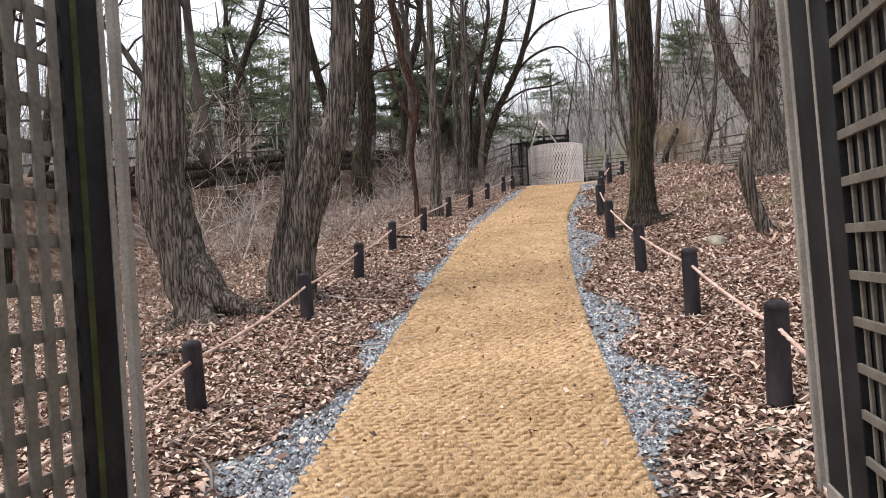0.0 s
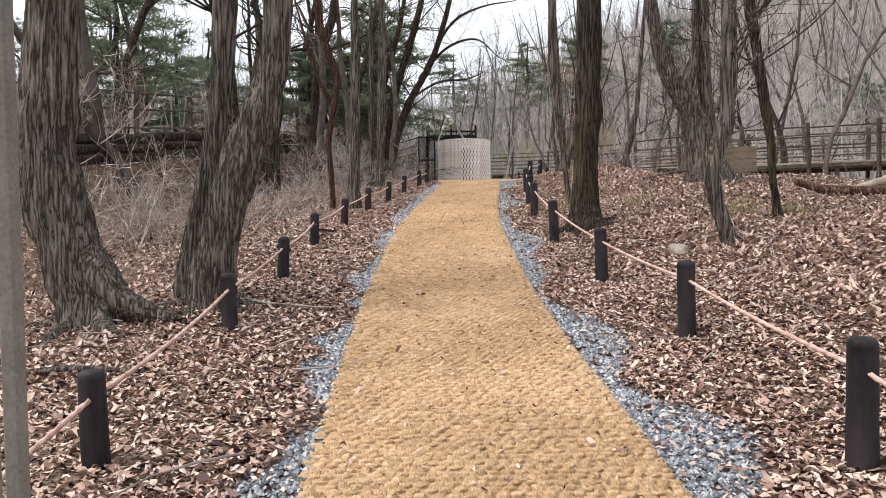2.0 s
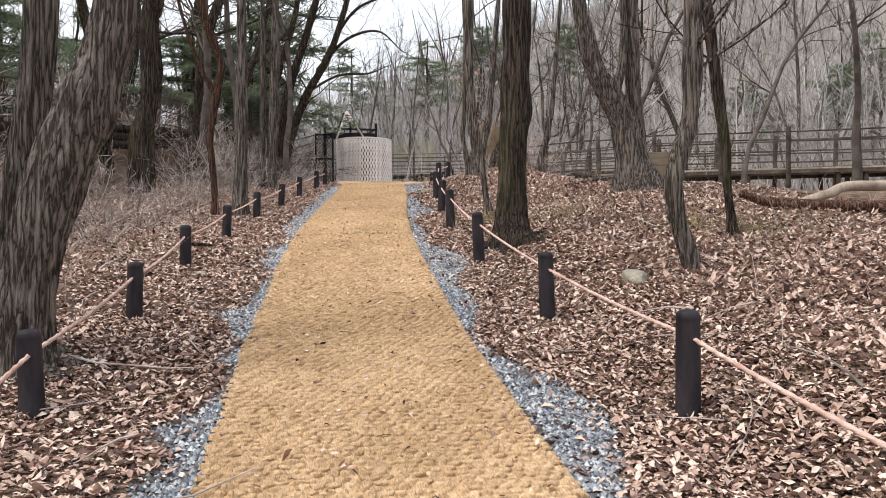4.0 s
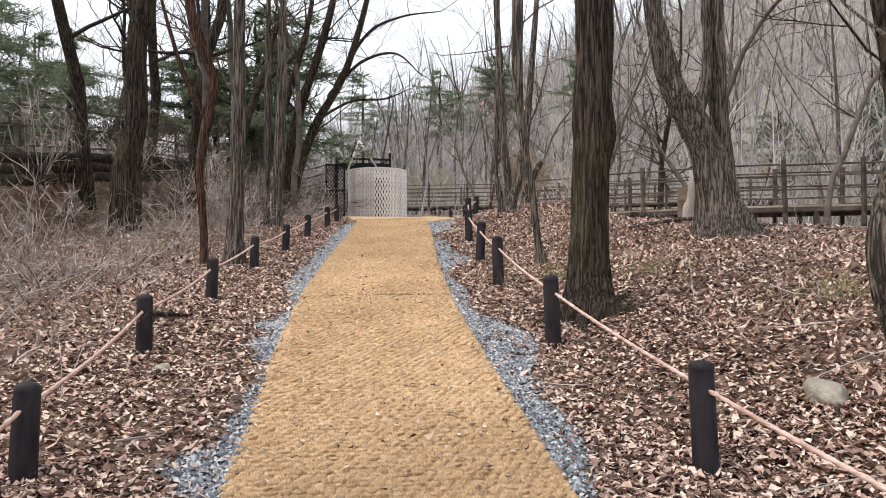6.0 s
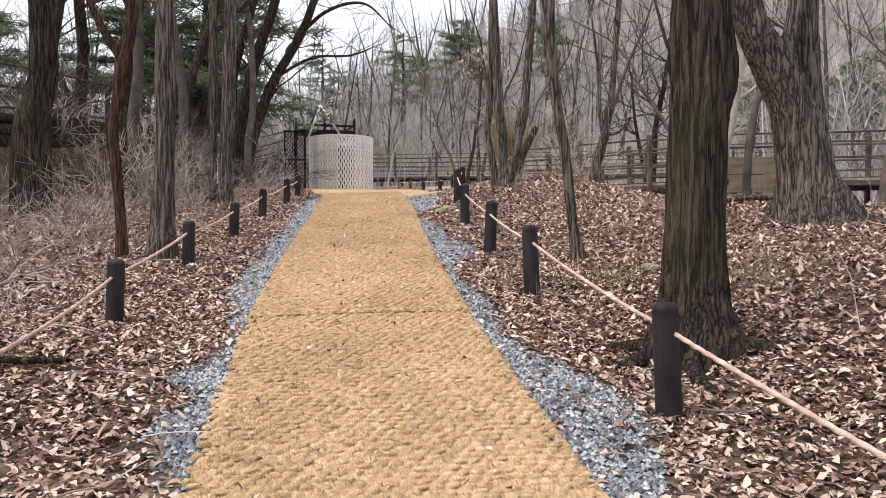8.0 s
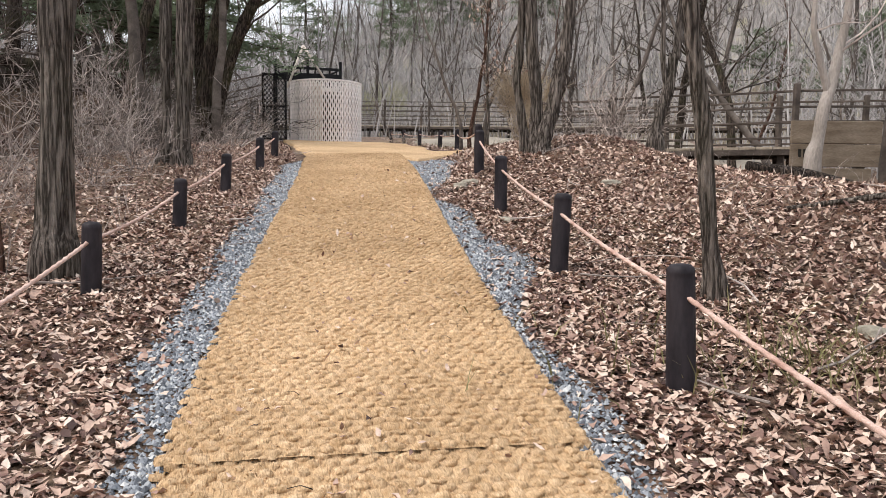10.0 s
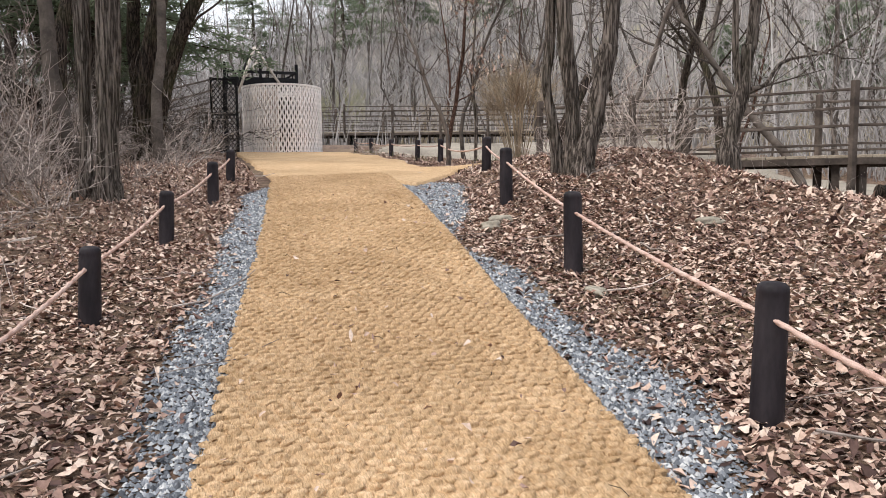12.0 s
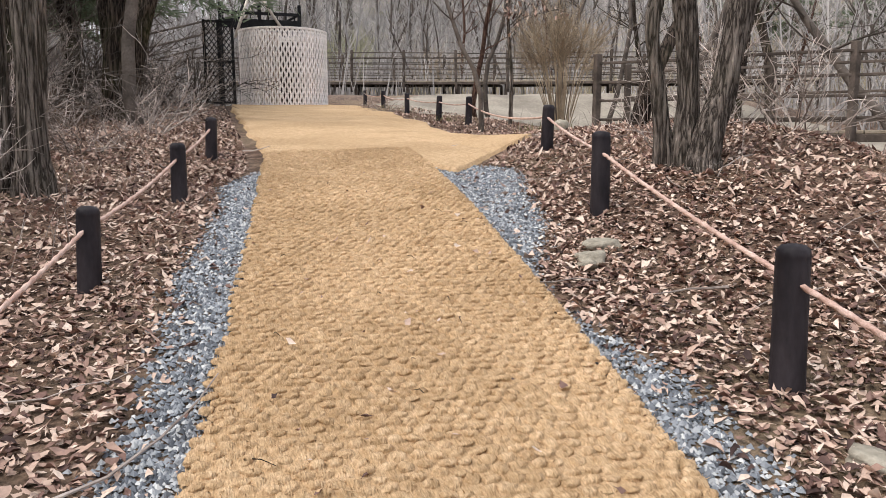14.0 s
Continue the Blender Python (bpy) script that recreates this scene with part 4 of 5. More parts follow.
# ---------------------------------------------------------------- fences and boardwalks
def bar_mesh(name, length, w, h, mat):
    bm = box(length, w, h, 0.006)
    me = bpy.data.meshes.new(name)
    bm.to_mesh(me), bm.free()
    me.materials.append(mat)
    return me


def railing(line, zfun, label, height=1.1, rails=4, step=1.9, post_w=0.09, mat=None, over=0.12):
    """Timber post-and-rail fence along a line of points."""
    mat = mat or RAIL
    pts = [np.array(p, float) for p in line]
    stops = []
    for a, b in zip(pts[:-1], pts[1:]):
        n = max(1, round(np.linalg.norm(b - a) / step))
        stops += [a + (b - a) * k / n for k in range(n)]
    stops.append(pts[-1])
    x0, y0 = stops[0]
    ob = empty_at("railing", x0, y0, zfun(x0, y0))
    off = Vector((x0, y0, zfun(x0, y0)))
    rng = random.Random(len(stops) * 3 + int(abs(x0) * 10))
    pm = bar_mesh("post", post_w, post_w, height + over + 0.5, mat)
    for x, y in stops:
        p = under("post", pm, ob)
        p.matrix_local = pose(x - off.x, y - off.y, zfun(x, y) - off.z + (height + over - 0.5) / 2 - 0.0, rng.uniform(-1.5, 1.5), rng.uniform(-1.5, 1.5), rng.uniform(-8, 8))
    for (xa, ya), (xb, yb) in zip(stops[:-1], stops[1:]):
        za, zb = zfun(xa, ya), zfun(xb, yb)
        ln = math.dist((xa, ya, za), (xb, yb, zb))
        rm = bar_mesh("rail", ln + 0.06, 0.04, 0.038, mat)
        for k in range(rails):
            h = height * (0.18 + 0.82 * k / (rails - 1)) + rng.uniform(-0.015, 0.015)
            r = under("rail", rm, ob)
            r.matrix_local = pose((xa + xb) / 2 - off.x, (ya + yb) / 2 - off.y, (za + zb) / 2 + h - off.z, 0, -math.degrees(math.asin((zb - za) / ln)) + rng.uniform(-0.5, 0.5), math.degrees(math.atan2(yb - ya, xb - xa)))
    return tagged(ob, label, "railing", "timber railings")


def boardwalk(line, zdeck, width, label, plank=0.28):
    """Deck of cross planks on dark edge beams; the line is its near edge, the deck lies to the left of it."""
    x0, y0 = line[0]
    ob = empty_at("boardwalk", x0, y0, zdeck)
    me = bar_mesh("plank", plank - 0.012, width, 0.045, DECK)
    for (xa, ya), (xb, yb) in zip(line[:-1], line[1:]):
        ln = math.hypot(xb - xa, yb - ya)
        ux, uy = (xb - xa) / ln, (yb - ya) / ln
        ang = math.degrees(math.atan2(uy, ux))
        n = int(ln / plank)
        for k in range(n):
            d = (k + 0.5) * plank
            p = under("plank", me, ob)
            p.matrix_local = pose(xa + ux * d - uy * width / 2 - x0, ya + uy * d + ux * width / 2 - y0, 0, 0, 0, ang)
        for w in (0.03, width - 0.03):
            b = under("edge_beam", bar_mesh("edge_beam", ln, 0.07, 0.10, RAIL), ob, "dark weathered edge beam")
            b.matrix_local = pose((xa + xb) / 2 - uy * w - x0, (ya + yb) / 2 + ux * w - y0, -0.075, 0, 0, ang)
        for k in range(int(ln / 2.2) + 1):
            for w in (0.15, width - 0.15):
                d = min(k * 2.2 + 0.2, ln - 0.05)
                px, py = xa + ux * d - uy * w, ya + uy * d + ux * w
                h = max(0.25, zdeck - gz(px, py)) + 0.3
                s = under("support", bar_mesh("support", 0.11, 0.11, h, RAIL), ob)
                s.matrix_local = pose(px - x0, py - y0, -0.1 - h / 2, 0, 0, ang)
    return tagged(ob, label, "boardwalk", kind="structure")


NEAR_LINE = [(19.5, 16.6), (14.0, 19.2), (9.38, 21.27), (6.0, 24.7)]
FAR_LINE = [(20.3, 18.3), (14.8, 21.0), (10.4, 22.9), (7.4, 26.1)]
boardwalk(NEAR_LINE[::-1], 3.72, 1.9, "weathered boardwalk of pale cross planks behind the fence")
railing(NEAR_LINE, lambda x, y: 3.72, "dark weathered post-and-rail boardwalk fence", 0.98, 4, 1.9)
railing(FAR_LINE, lambda x, y: 3.72, "dark weathered post-and-rail boardwalk fence", 1.0, 3, 1.9)
BRIDGE = [(1.0, 49.2), (13.7, 45.3), (26.0, 40.5)]
boardwalk(BRIDGE, 6.0, 2.0, "raised timber footbridge on dark beams beyond the terrace")
railing(BRIDGE, lambda x, y: 6.05, "dark timber footbridge railing", 1.12, 5, 2.1, 0.1)
railing([(0.8, 51.0), (13.9, 47.2), (26.4, 42.4)], lambda x, y: 6.05, "dark timber footbridge railing", 1.12, 5, 2.1, 0.1)

# raised walk along the low bank
LB = [(-9.6, 7.0), (-8.0, 12.0), (-5.4, 20.2), (-2.8, 28.4)]
railing(LB, lambda x, y: gz(x, y) + 0.1, "old dark timber fence on the low bank", 0.95, 3, 2.2, 0.1)
for (xa, ya), (xb, yb) in zip(LB[1:-1], LB[2:]):
    for k in range(4):
        t0, t1 = k / 4 + 0.01, (k + 1) / 4 - 0.01
        p = [(xa + (xb - xa) * t + 0.45, ya + (yb - ya) * t, gz(xa + (xb - xa) * t + 0.45, ya + (yb - ya) * t) + 0.05) for t in np.linspace(t0, t1, 5)]
        for j in range(3):
            v, f = tube_arrays(np.array(p) + (j * 0.10, 0, -0.2 * j + 0.05), [0.11] * 5, 10, seed=k + j, rough=0.03)
            ob = new("bank_log", mesh_from("bank_log", v, f, BARK_DARK, True))
            tagged(ob, "dark mossy edging log on the low bank", "log", "bank edging logs")


# ---------------------------------------------------------------- dark lookout frame behind the screen
def lookout():
    x0, y0 = 3.0, 42.2
    zb = gz(x0, y0)
    ob = empty_at("lookout_frame", x0, y0, zb)
    tagged(ob, "black timber lookout frame with rails and pale braces", "lookout")
    for dx in (-1.2, 0.1, 1.45):
        p = part("post", box(0.11, 0.11, 3.75, 0.006, (dx, 0, 1.6)), BLACK_STEEL, ob)
    for z, x1 in ((3.15, 1.3), (2.8, 1.3)):
        part("beam", box(2.7, 0.09, 0.1 if z > 3 else 0.3, 0.006, (0.12, 0.0, z)), BLACK_STEEL, ob)
    for k in range(9):
        part("baluster", box(0.04, 0.04, 0.7, 0.003, (-1.1 + k * 0.3, 0.06, 2.8)), BLACK_STEEL, ob)
    for a, b, r in (((-0.75, -0.2, 2.3), (-0.1, -0.1, 4.05), 0.05), ((-0.1, -0.1, 4.05), (0.85, -0.2, 2.6), 0.05), ((-0.5, 0.3, 2.8), (0.1, 0.3, 3.7), 0.04)):
        v, f = tube_arrays([a, b], [r, r], 8)
        under("brace", mesh_from("brace", v, f, PALE_WOOD, True), ob, "pale round pole brace")
    for a, b, r in (((-0.7, 0.1, 2.6), (-0.2, 0.1, 4.0), 0.06), ((0.45, 0.1, 2.6), (1.4, 0.1, 3.15), 0.04)):
        v, f = tube_arrays([a, b], [r, r], 8)
        under("strut", mesh_from("strut", v, f, BLACK_STEEL, True), ob)
    for z in (1.9, 2.3, 2.7):
        v, f = tube_arrays([(-4.6, -3.2, z - 1.1), (-1.6, -0.3, z + 0.1)], [0.035, 0.035], 6)
        under("stair_rail", mesh_from("stair_rail", v, f, RAIL, True), ob, "sloping weathered stair rail")
    return ob


lookout()


def mesh_fence():
    """Black diamond-mesh fence panel beside the screen."""
    x0, y0, x1, y1 = 1.15, 38.9, 1.95, 39.0
    z = gz(0.5, 38.8)
    ob = empty_at("mesh_fence", x0, y0, z)
    tagged(ob, "black diamond-mesh fence panel beside the screen", "fence")
    ln = math.dist((x0, y0), (x1, y1))
    for k in range(3):
        part("post", box(0.08, 0.08, 2.6, 0.004, (ln * k / 2, 0, 1.2)), BLACK_STEEL, ob)
    for zz in (0.1, 1.3, 2.45):
        part("rail", box(ln, 0.05, 0.07, 0.004, (ln / 2, 0, zz)), BLACK_STEEL, ob)
    pile = Pile()
    for k in range(-14, 26):
        for s in (1, -1):
            a, b = np.array([k * 0.14, 0.0, 0.1]), np.array([k * 0.14 + s * 2.35 * 0.75, 0.0, 2.45])
            t0 = max(0.0, min((0 - a[0]) / (b[0] - a[0]), (ln - a[0]) / (b[0] - a[0])))
            t1 = min(1.0, max((0 - a[0]) / (b[0] - a[0]), (ln - a[0]) / (b[0] - a[0])))
            if t1 - t0 > 0.03:
                v, f = tube_arrays([a + (b - a) * t0, a + (b - a) * t1], [0.014, 0.014], 4)
                pile.add(v, f)
    under("mesh_panel", pile.mesh("mesh_panel", BLACK_STEEL), ob)


mesh_fence()


# ---------------------------------------------------------------- sign, stones, logs
def sign():
    x0, y0 = 7.2, 18.8
    zb = 2.98
    ob = empty_at("sign_board", x0, y0, zb, -15.6)
    tagged(ob, "weathered brown timber sign board with faded lettering", "sign")
    boards = []
    for k, (z, h, a, b) in enumerate(((0.78, 0.30, 0.0, 1.22), (0.47, 0.30, 0.0, 1.22), (0.10, 0.40, 0.12, 1.1))):
        boards.append(part("board", box(b - a, 0.04, h, 0.006, ((a + b) / 2, 0, z)), SIGN_WOOD, ob))
    for a in (0.3, 0.95):
        part("leg", box(0.09, 0.09, 1.6, 0.006, (a, 0.07, 0.1)), RAIL, ob)
    rng = random.Random(3)
    x = 0.1
    for k in range(5):
        w = rng.uniform(0.03, 0.06)
        part("letter_bar", box(w, 0.012, rng.uniform(0.08, 0.13), 0.0, (x + w / 2, -0.022, 0.5)), INK, boards[1], "dark faded writing")
        x += w + 0.03


sign()


def stone(x, y, s, label, flat=0.6, seed=0):
    rng = np.random.default_rng(seed)
    bm = bmesh.new()
    bmesh.ops.create_icosphere(bm, subdivisions=3, radius=1.0)
    ph = rng.uniform(0, 6.28, 6)
    for v in bm.verts:
        d = v.co.normalized()
        k = 1 + 0.16 * math.sin(2.3 * d.x + ph[0]) * math.cos(2.1 * d.y + ph[1]) + 0.1 * math.sin(5 * d.z + ph[2] + 3 * d.x) + 0.05 * math.sin(9 * d.y + ph[3])
        m = max(abs(d.x), abs(d.y), abs(d.z))
        v.co = d * k / (0.55 + 0.45 * m) * 0.8
        v.co.x *= s
        v.co.y *= s * 0.75
        v.co.z *= s * flat
    ob = part("stone", bm, STONE)
    ob.data.shade_smooth()
    ob.matrix_world = pose(x, y, gz(x, y) + s * flat * 0.25, 0, 0, rng.uniform(0, 360))
    return tagged(ob, label, "stone", "loose stones")


stone(2.56, 8.76, 0.15, "rounded pale lichen-grey stone among leaves", 0.75, 1)
stone(2.60, 18.93, 0.14, "flat grey-tan stone on the gravel edge", 0.5, 2)
stone(2.78, 19.1, 0.13, "flat pale tan stone beside the gravel", 0.45, 3)
stone(2.43, 16.83, 0.10, "low brown stone among dry leaves", 0.45, 4)
stone(3.93, 17.65, 0.13, "pale tan flat stone among dry leaves", 0.4, 5)
stone(5.0, 23.9, 0.2, "grey stone beside the terrace mat", 0.7, 6)
stone(1.3, 3.75, 0.05, "small round pebble among leaves", 0.7, 7)
stone(2.95, 13.2, 0.1, "small tan stone among dry leaves", 0.5, 8)
stone(-1.3, 10.6, 0.09, "small tan stone among dry leaves", 0.5, 9)


def log(points, radii, mat, label, name="fallen_log"):
    p = [(x, y, gz(x, y) + h) for x, y, h in points]
    c = smooth_line([(*q, r) for q, r in zip(p, radii)], 6)
    v, f = tube_arrays(c[:, :3], c[:, 3], 14, seed=len(label), rough=0.05)
    ob = new(name, mesh_from(name, v, f, mat, True))
    return tagged(ob, label, "log")


log([(5.26, 11.25, 0.2), (5.6, 11.2, 0.1), (6.1, 11.05, 0.07), (6.7, 10.8, 0.09), (7.6, 10.7, 0.16)], [0.045, 0.06, 0.075, 0.085, 0.09], LOG, "fallen reddish log with peeling bark")
log([(6.1, 11.2, 0.1), (6.5, 11.2, 0.2), (6.9, 11.25, 0.33), (7.9, 11.2, 0.42)], [0.04, 0.06, 0.07, 0.08], DEAD_WOOD, "fallen pale barkless log")
log([(5.6, 17.6, 0.08), (6.3, 17.4, 0.1), (7.1, 17.2, 0.08)], [0.06, 0.075, 0.06], BARK_DARK, "short dark rotting log on leaves")
log([(-1.66, 12.15, 0.06), (-1.5, 12.1, 0.06), (-1.28, 12.17, 0.03)], [0.018, 0.022, 0.012], BARK_DARK, "short dark branch lying on leaves")
log([(-3.4, 6.0, 0.03), (-2.7, 6.1, 0.05), (-2.1, 5.9, 0.03)], [0.015, 0.02, 0.012], BARK, "dead grey branch lying on leaves")
log([(-4.6, 10.2, 0.9), (-4.2, 9.5, 0.35), (-3.6, 9.0, 0.05)], [0.02, 0.03, 0.03], PALE_WOOD, "broken pale branch propped on leaves")
log([(-3.1, 10.8, 0.08), (-2.9, 10.75, 0.1), (-2.75, 10.8, 0.08)], [0.07, 0.09, 0.08], BARK_RED, "small reddish stump end among leaves")
log([(4.2, 15.3, 0.03), (5.2, 14.8, 0.08), (6.3, 14.7, 0.04), (7.4, 14.3, 0.03)], [0.02, 0.03, 0.025, 0.015], BARK, "long thin dead branch lying on leaves")
# broken dead trunk by the fence
z = gz(5.0, 22.2)
v, f = tube_arrays([(5.0, 22.2, z - 0.2), (5.15, 22.2, z + 0.44), (5.5, 22.2, z + 1.1)], [0.117, 0.09, 0.063], 10, seed=3, rough=0.06)
tagged(new("dead_snag", mesh_from("dead_snag", v, f, BARK_DARK, True)), "broken dead stump leaning by the fence", "stump")


# ---------------------------------------------------------------- woods around
def bare_tree_proto(seed, height, r, spread, bark, crook=0.12, sides=9):
    """A bare tree standing at the origin: trunk with a crown of limbs."""
    rng = np.random.default_rng(seed)
    root = new("tree")
    pts, p, d = [np.array([0, 0, -0.4])], np.array([0, 0, -0.4]), np.array([rng.normal(0, 0.08), rng.normal(0, 0.08), 1.0])
    n = 12
    for k in range(n):
        d = d + np.array([rng.normal(0, crook), rng.normal(0, crook), 0.1])
        d /= np.linalg.norm(d)
        p = p + d * (height + 0.4) / n
        pts.append(p)
    pts = np.array(pts)
    rad = r * (1 - 0.85 * np.linspace(0, 1, n + 1) ** 1.2)
    rad[0] *= 1.5
    v, f = tube_arrays(pts, rad, sides, seed, 0.03)
    under("trunk", mesh_from("trunk", v, f, bark, True), root)
    pile = Pile()
    for k in range(12):
        t = rng.uniform(0.3, 0.97)
        at = pts[int(t * n)]
        a = rng.uniform(0, 6.28)
        limb(pile, rng, at, (math.cos(a), math.sin(a), rng.uniform(0.35, 1.1)), spread * rng.uniform(0.6, 1.2) * (1.15 - 0.6 * t), max(0.4 * rad[int(t * n)], 0.015), 2, 4, kids=3)
    under("crown", pile.mesh("crown", bark), root, "bare leafless branches")
    return tagged(root, "bare leafless woodland tree with dark grey bark", "tree", "woodland trees")


PROTOS = [bare_tree_proto(11, 10, 0.15, 3.2, BARK_DARK), bare_tree_proto(12, 11, 0.12, 2.6, BARK_FAR), bare_tree_proto(13, 9, 0.1, 2.4, BARK_FAR, 0.2),
          bare_tree_proto(14, 12, 0.17, 3.6, BARK_DARK, 0.1), bare_tree_proto(15, 8, 0.075, 2.0, BARK_FAR, 0.16), bare_tree_proto(16, 10, 0.09, 2.2, BARK_RED, 0.14)]
wr = random.Random(21)
spots = [(-6.1, 29.0, 3, 1.2), (-3.0, 24.4, 3, 1.0), (-1.9, 27.2, 0, 1.0), (-4.4, 20.8, 0, 0.95), (-0.6, 30.0, 3, 0.9), (-6.2, 16.3, 1, 1.0), (-7.3, 10.5, 0, 1.0),
         (-2.2, 22.6, 1, 1.0), (-1.3, 25.0, 1, 1.0), (-4.6, 28.5, 0, 1.1), (-8.2, 23.6, 0, 1.0), (-0.2, 27.6, 1, 0.9), (-3.3, 33.0, 3, 1.1), (8.6, 25.8, 4, 0.9), (7.4, 28.5, 4, 0.8), (6.6, 31.0, 5, 0.7), (8.2, 34.0, 4, 0.9), (11.4, 24.0, 2, 0.9), (10.4, 15.3, 4, 1.0), (8.8, 12.4, 5, 0.8), (9.4, 17.2, 4, 0.9), (4.9, 26.4, 4, 0.6), (6.2, 16.2, 4, 0.8)]
while len(spots) < 84:
    az, d = math.radians(wr.uniform(-48, 58)), wr.uniform(13, 62)
    x, y = math.sin(az) * d, 4 + math.cos(az) * d
    u = x - float(centre(y))
    if -5.5 < u < 7.5 and y < 44:
        continue
    if abs(x - 7) < 16 and 40 < y < 52:
        continue
    if x > 6 and (math.dist((x, y), (12.2, 18.5)) < 4.5 or math.dist((x, y), (17.0, 18.3)) < 4.0):
        continue
    spots.append((x, y, wr.randrange(6), wr.uniform(0.75, 1.15)))
for k, (x, y, kind, s) in enumerate(spots):
    m = pose(x, y, gz(x, y), wr.uniform(-4, 4), wr.uniform(-4, 4), wr.uniform(0, 360))
    t = copy_thing(PROTOS[kind], m)
    t.scale = (s, s, s)
for p in PROTOS:
    p.matrix_world = pose(wr.uniform(-26, -12), wr.uniform(12, 36), 0)
    p.location.z = gz(p.location.x, p.location.y)


def shrub_proto(seed, height, stems, mat, wide=0.5):
    rng = np.random.default_rng(seed)
    pile = Pile()
    for k in range(stems):
        a = rng.uniform(0, 6.28)
        q = rng.uniform(0.0, 0.22)
        limb(pile, rng, (math.cos(a) * q, math.sin(a) * q, -0.1), (math.cos(a) * wide * rng.uniform(0.3, 1.6), math.sin(a) * wide * rng.uniform(0.3, 1.6), 1), height * rng.uniform(0.6, 1.15), rng.uniform(0.009, 0.019), 2, 3, 0.045, 3, (0.5, 0.8))
    ob = new("shrub", pile.mesh("shrub", mat))
    return tagged(ob, "leafless tangled grey-brown shrub of thin twigs", "shrub", "bare shrubs")


SHRUBS = [shrub_proto(31, 1.4, 12, TWIG, 1.0), shrub_proto(32, 1.7, 10, TWIG, 0.8), shrub_proto(33, 1.1, 13, TWIG, 1.3), shrub_proto(34, 2.2, 9, TWIG, 0.6)]
DARK_SHRUB = shrub_proto(35, 2.0, 15, BARK_FAR, 0.8)
sr = random.Random(8)
for x, y, k in ((0.7, 35.4, 1.0), (0.2, 37.6, 1.1), (-0.3, 34.0, 1.0), (-0.9, 32.2, 1.0), (-0.6, 29.6, 0.9), (-1.9, 27.6, 1.0), (-2.6, 25.2, 0.9), (-3.0, 22.6, 0.8), (-1.5, 31.0, 1.2), (-2.4, 29.4, 1.2), (-4.2, 23.4, 1.0), (-1.6, 24.0, 0.6)):
    t = copy_thing(DARK_SHRUB, pose(x, y, gz(x, y), 0, 0, sr.uniform(0, 360)))
    t.scale = (k, k, k)
DARK_SHRUB.matrix_world = pose(-4.4, 27.0, gz(-4.4, 27.0))
bushes = [(-2.9, 13.4, 2, 0.75), (-3.4, 14.4, 0, 0.8), (-3.2, 12.4, 2, 0.6), (-2.6, 14.7, 2, 0.7), (-4.0, 13.2, 0, 0.8), (5.7, 20.6, 0, 0.8), (6.3, 22.4, 1, 0.8), (4.3, 20.6, 0, 0.5), (0.2, 33.0, 1, 0.9), (-0.4, 30.6, 3, 0.8), (0.5, 36.4, 0, 1.1), (-0.2, 28.3, 0, 0.8), (0.0, 26.0, 2, 0.8), (5.0, 33.0, 2, 0.5), (7.5, 24.0, 3, 0.8), (8.9, 19.0, 0, 0.7), (10.0, 29.0, 1, 1.0)]
while len(bushes) < 92:
    y = sr.uniform(8.5, 34)
    u = -sr.triangular(2.4, 7.5, 3.4)
    if y < 10.5 or (y < 15.5 and u > -3.6):
        continue
    x = float(centre(min(y, 26))) + u
    bushes.append((x, y, sr.randrange(4), sr.uniform(0.6, 1.1) * (0.55 if y < 19 else 0.55 if u > -3.4 else 0.8)))
for k, (x, y, kind, s) in enumerate(bushes):
    t = copy_thing(SHRUBS[kind], pose(x, y, gz(x, y), sr.uniform(-8, 8), sr.uniform(-8, 8), sr.uniform(0, 360)))
    t.scale = (s, s, s)
for k, p in enumerate(SHRUBS):
    x, y = -5.6 - k * 0.7, 13.0 + 3.1 * k
    p.matrix_world = pose(x, y, gz(x, y))


def dome_shrub(x, y, height, width, mat, label, seed):
    """Many whippy stems from one stool, ending in a rounded head of fine twigs."""
    rng = np.random.default_rng(seed)
    pile = Pile()
    for k in range(46):
        a, q = rng.uniform(0, 6.28), math.sqrt(rng.uniform(0, 1))
        top = np.array([math.cos(a) * q * width, math.sin(a) * q * width, height * (0.62 + 0.38 * math.sqrt(1 - q * q * 0.9)) * rng.uniform(0.85, 1.0)])
        low = np.array([math.cos(a) * 0.12 * q, math.sin(a) * 0.12 * q, -0.1])
        mid = low + (top - low) * (0.42, 0.42, 0.5)
        c = smooth_line([(*low, 0.012), (*mid, 0.009), (*top, 0.003)], 4)
        pile.add(*tube_arrays(c[:, :3], c[:, 3], 4, cap=False))
        for j in range(40):
            at = mid + (top - mid) * rng.uniform(0.25, 1.0)
            way = np.array([math.cos(a) * q, math.sin(a) * q, 0.9]) + rng.normal(0, 0.7, 3)
            tip = at + way * rng.uniform(0.05, 0.15) * height
            pile.add(*tube_arrays([at, (at + tip) / 2 + rng.normal(0, 0.02, 3), tip], [0.004, 0.003, 0.0015], 3, cap=False))
    ob = new("shrub", pile.mesh("shrub", mat))
    ob.matrix_world = pose(x, y, gz(x, y))
    return tagged(ob, label, "shrub", "rounded shrubs")


dome_shrub(6.85, 27.4, 2.25, 0.85, TWIG_TAN, "rounded leafless shrub with a head of fine tan twigs", 36)
dome_shrub(9.6, 59.0, 4.6, 2.0, TWIG_OLIVE, "rounded willow with olive-yellow spring twigs", 37)
dome_shrub(14.5, 56.5, 3.4, 1.9, TWIG_TAN, "rounded leafless shrub with tan twigs beyond the footbridge", 38)


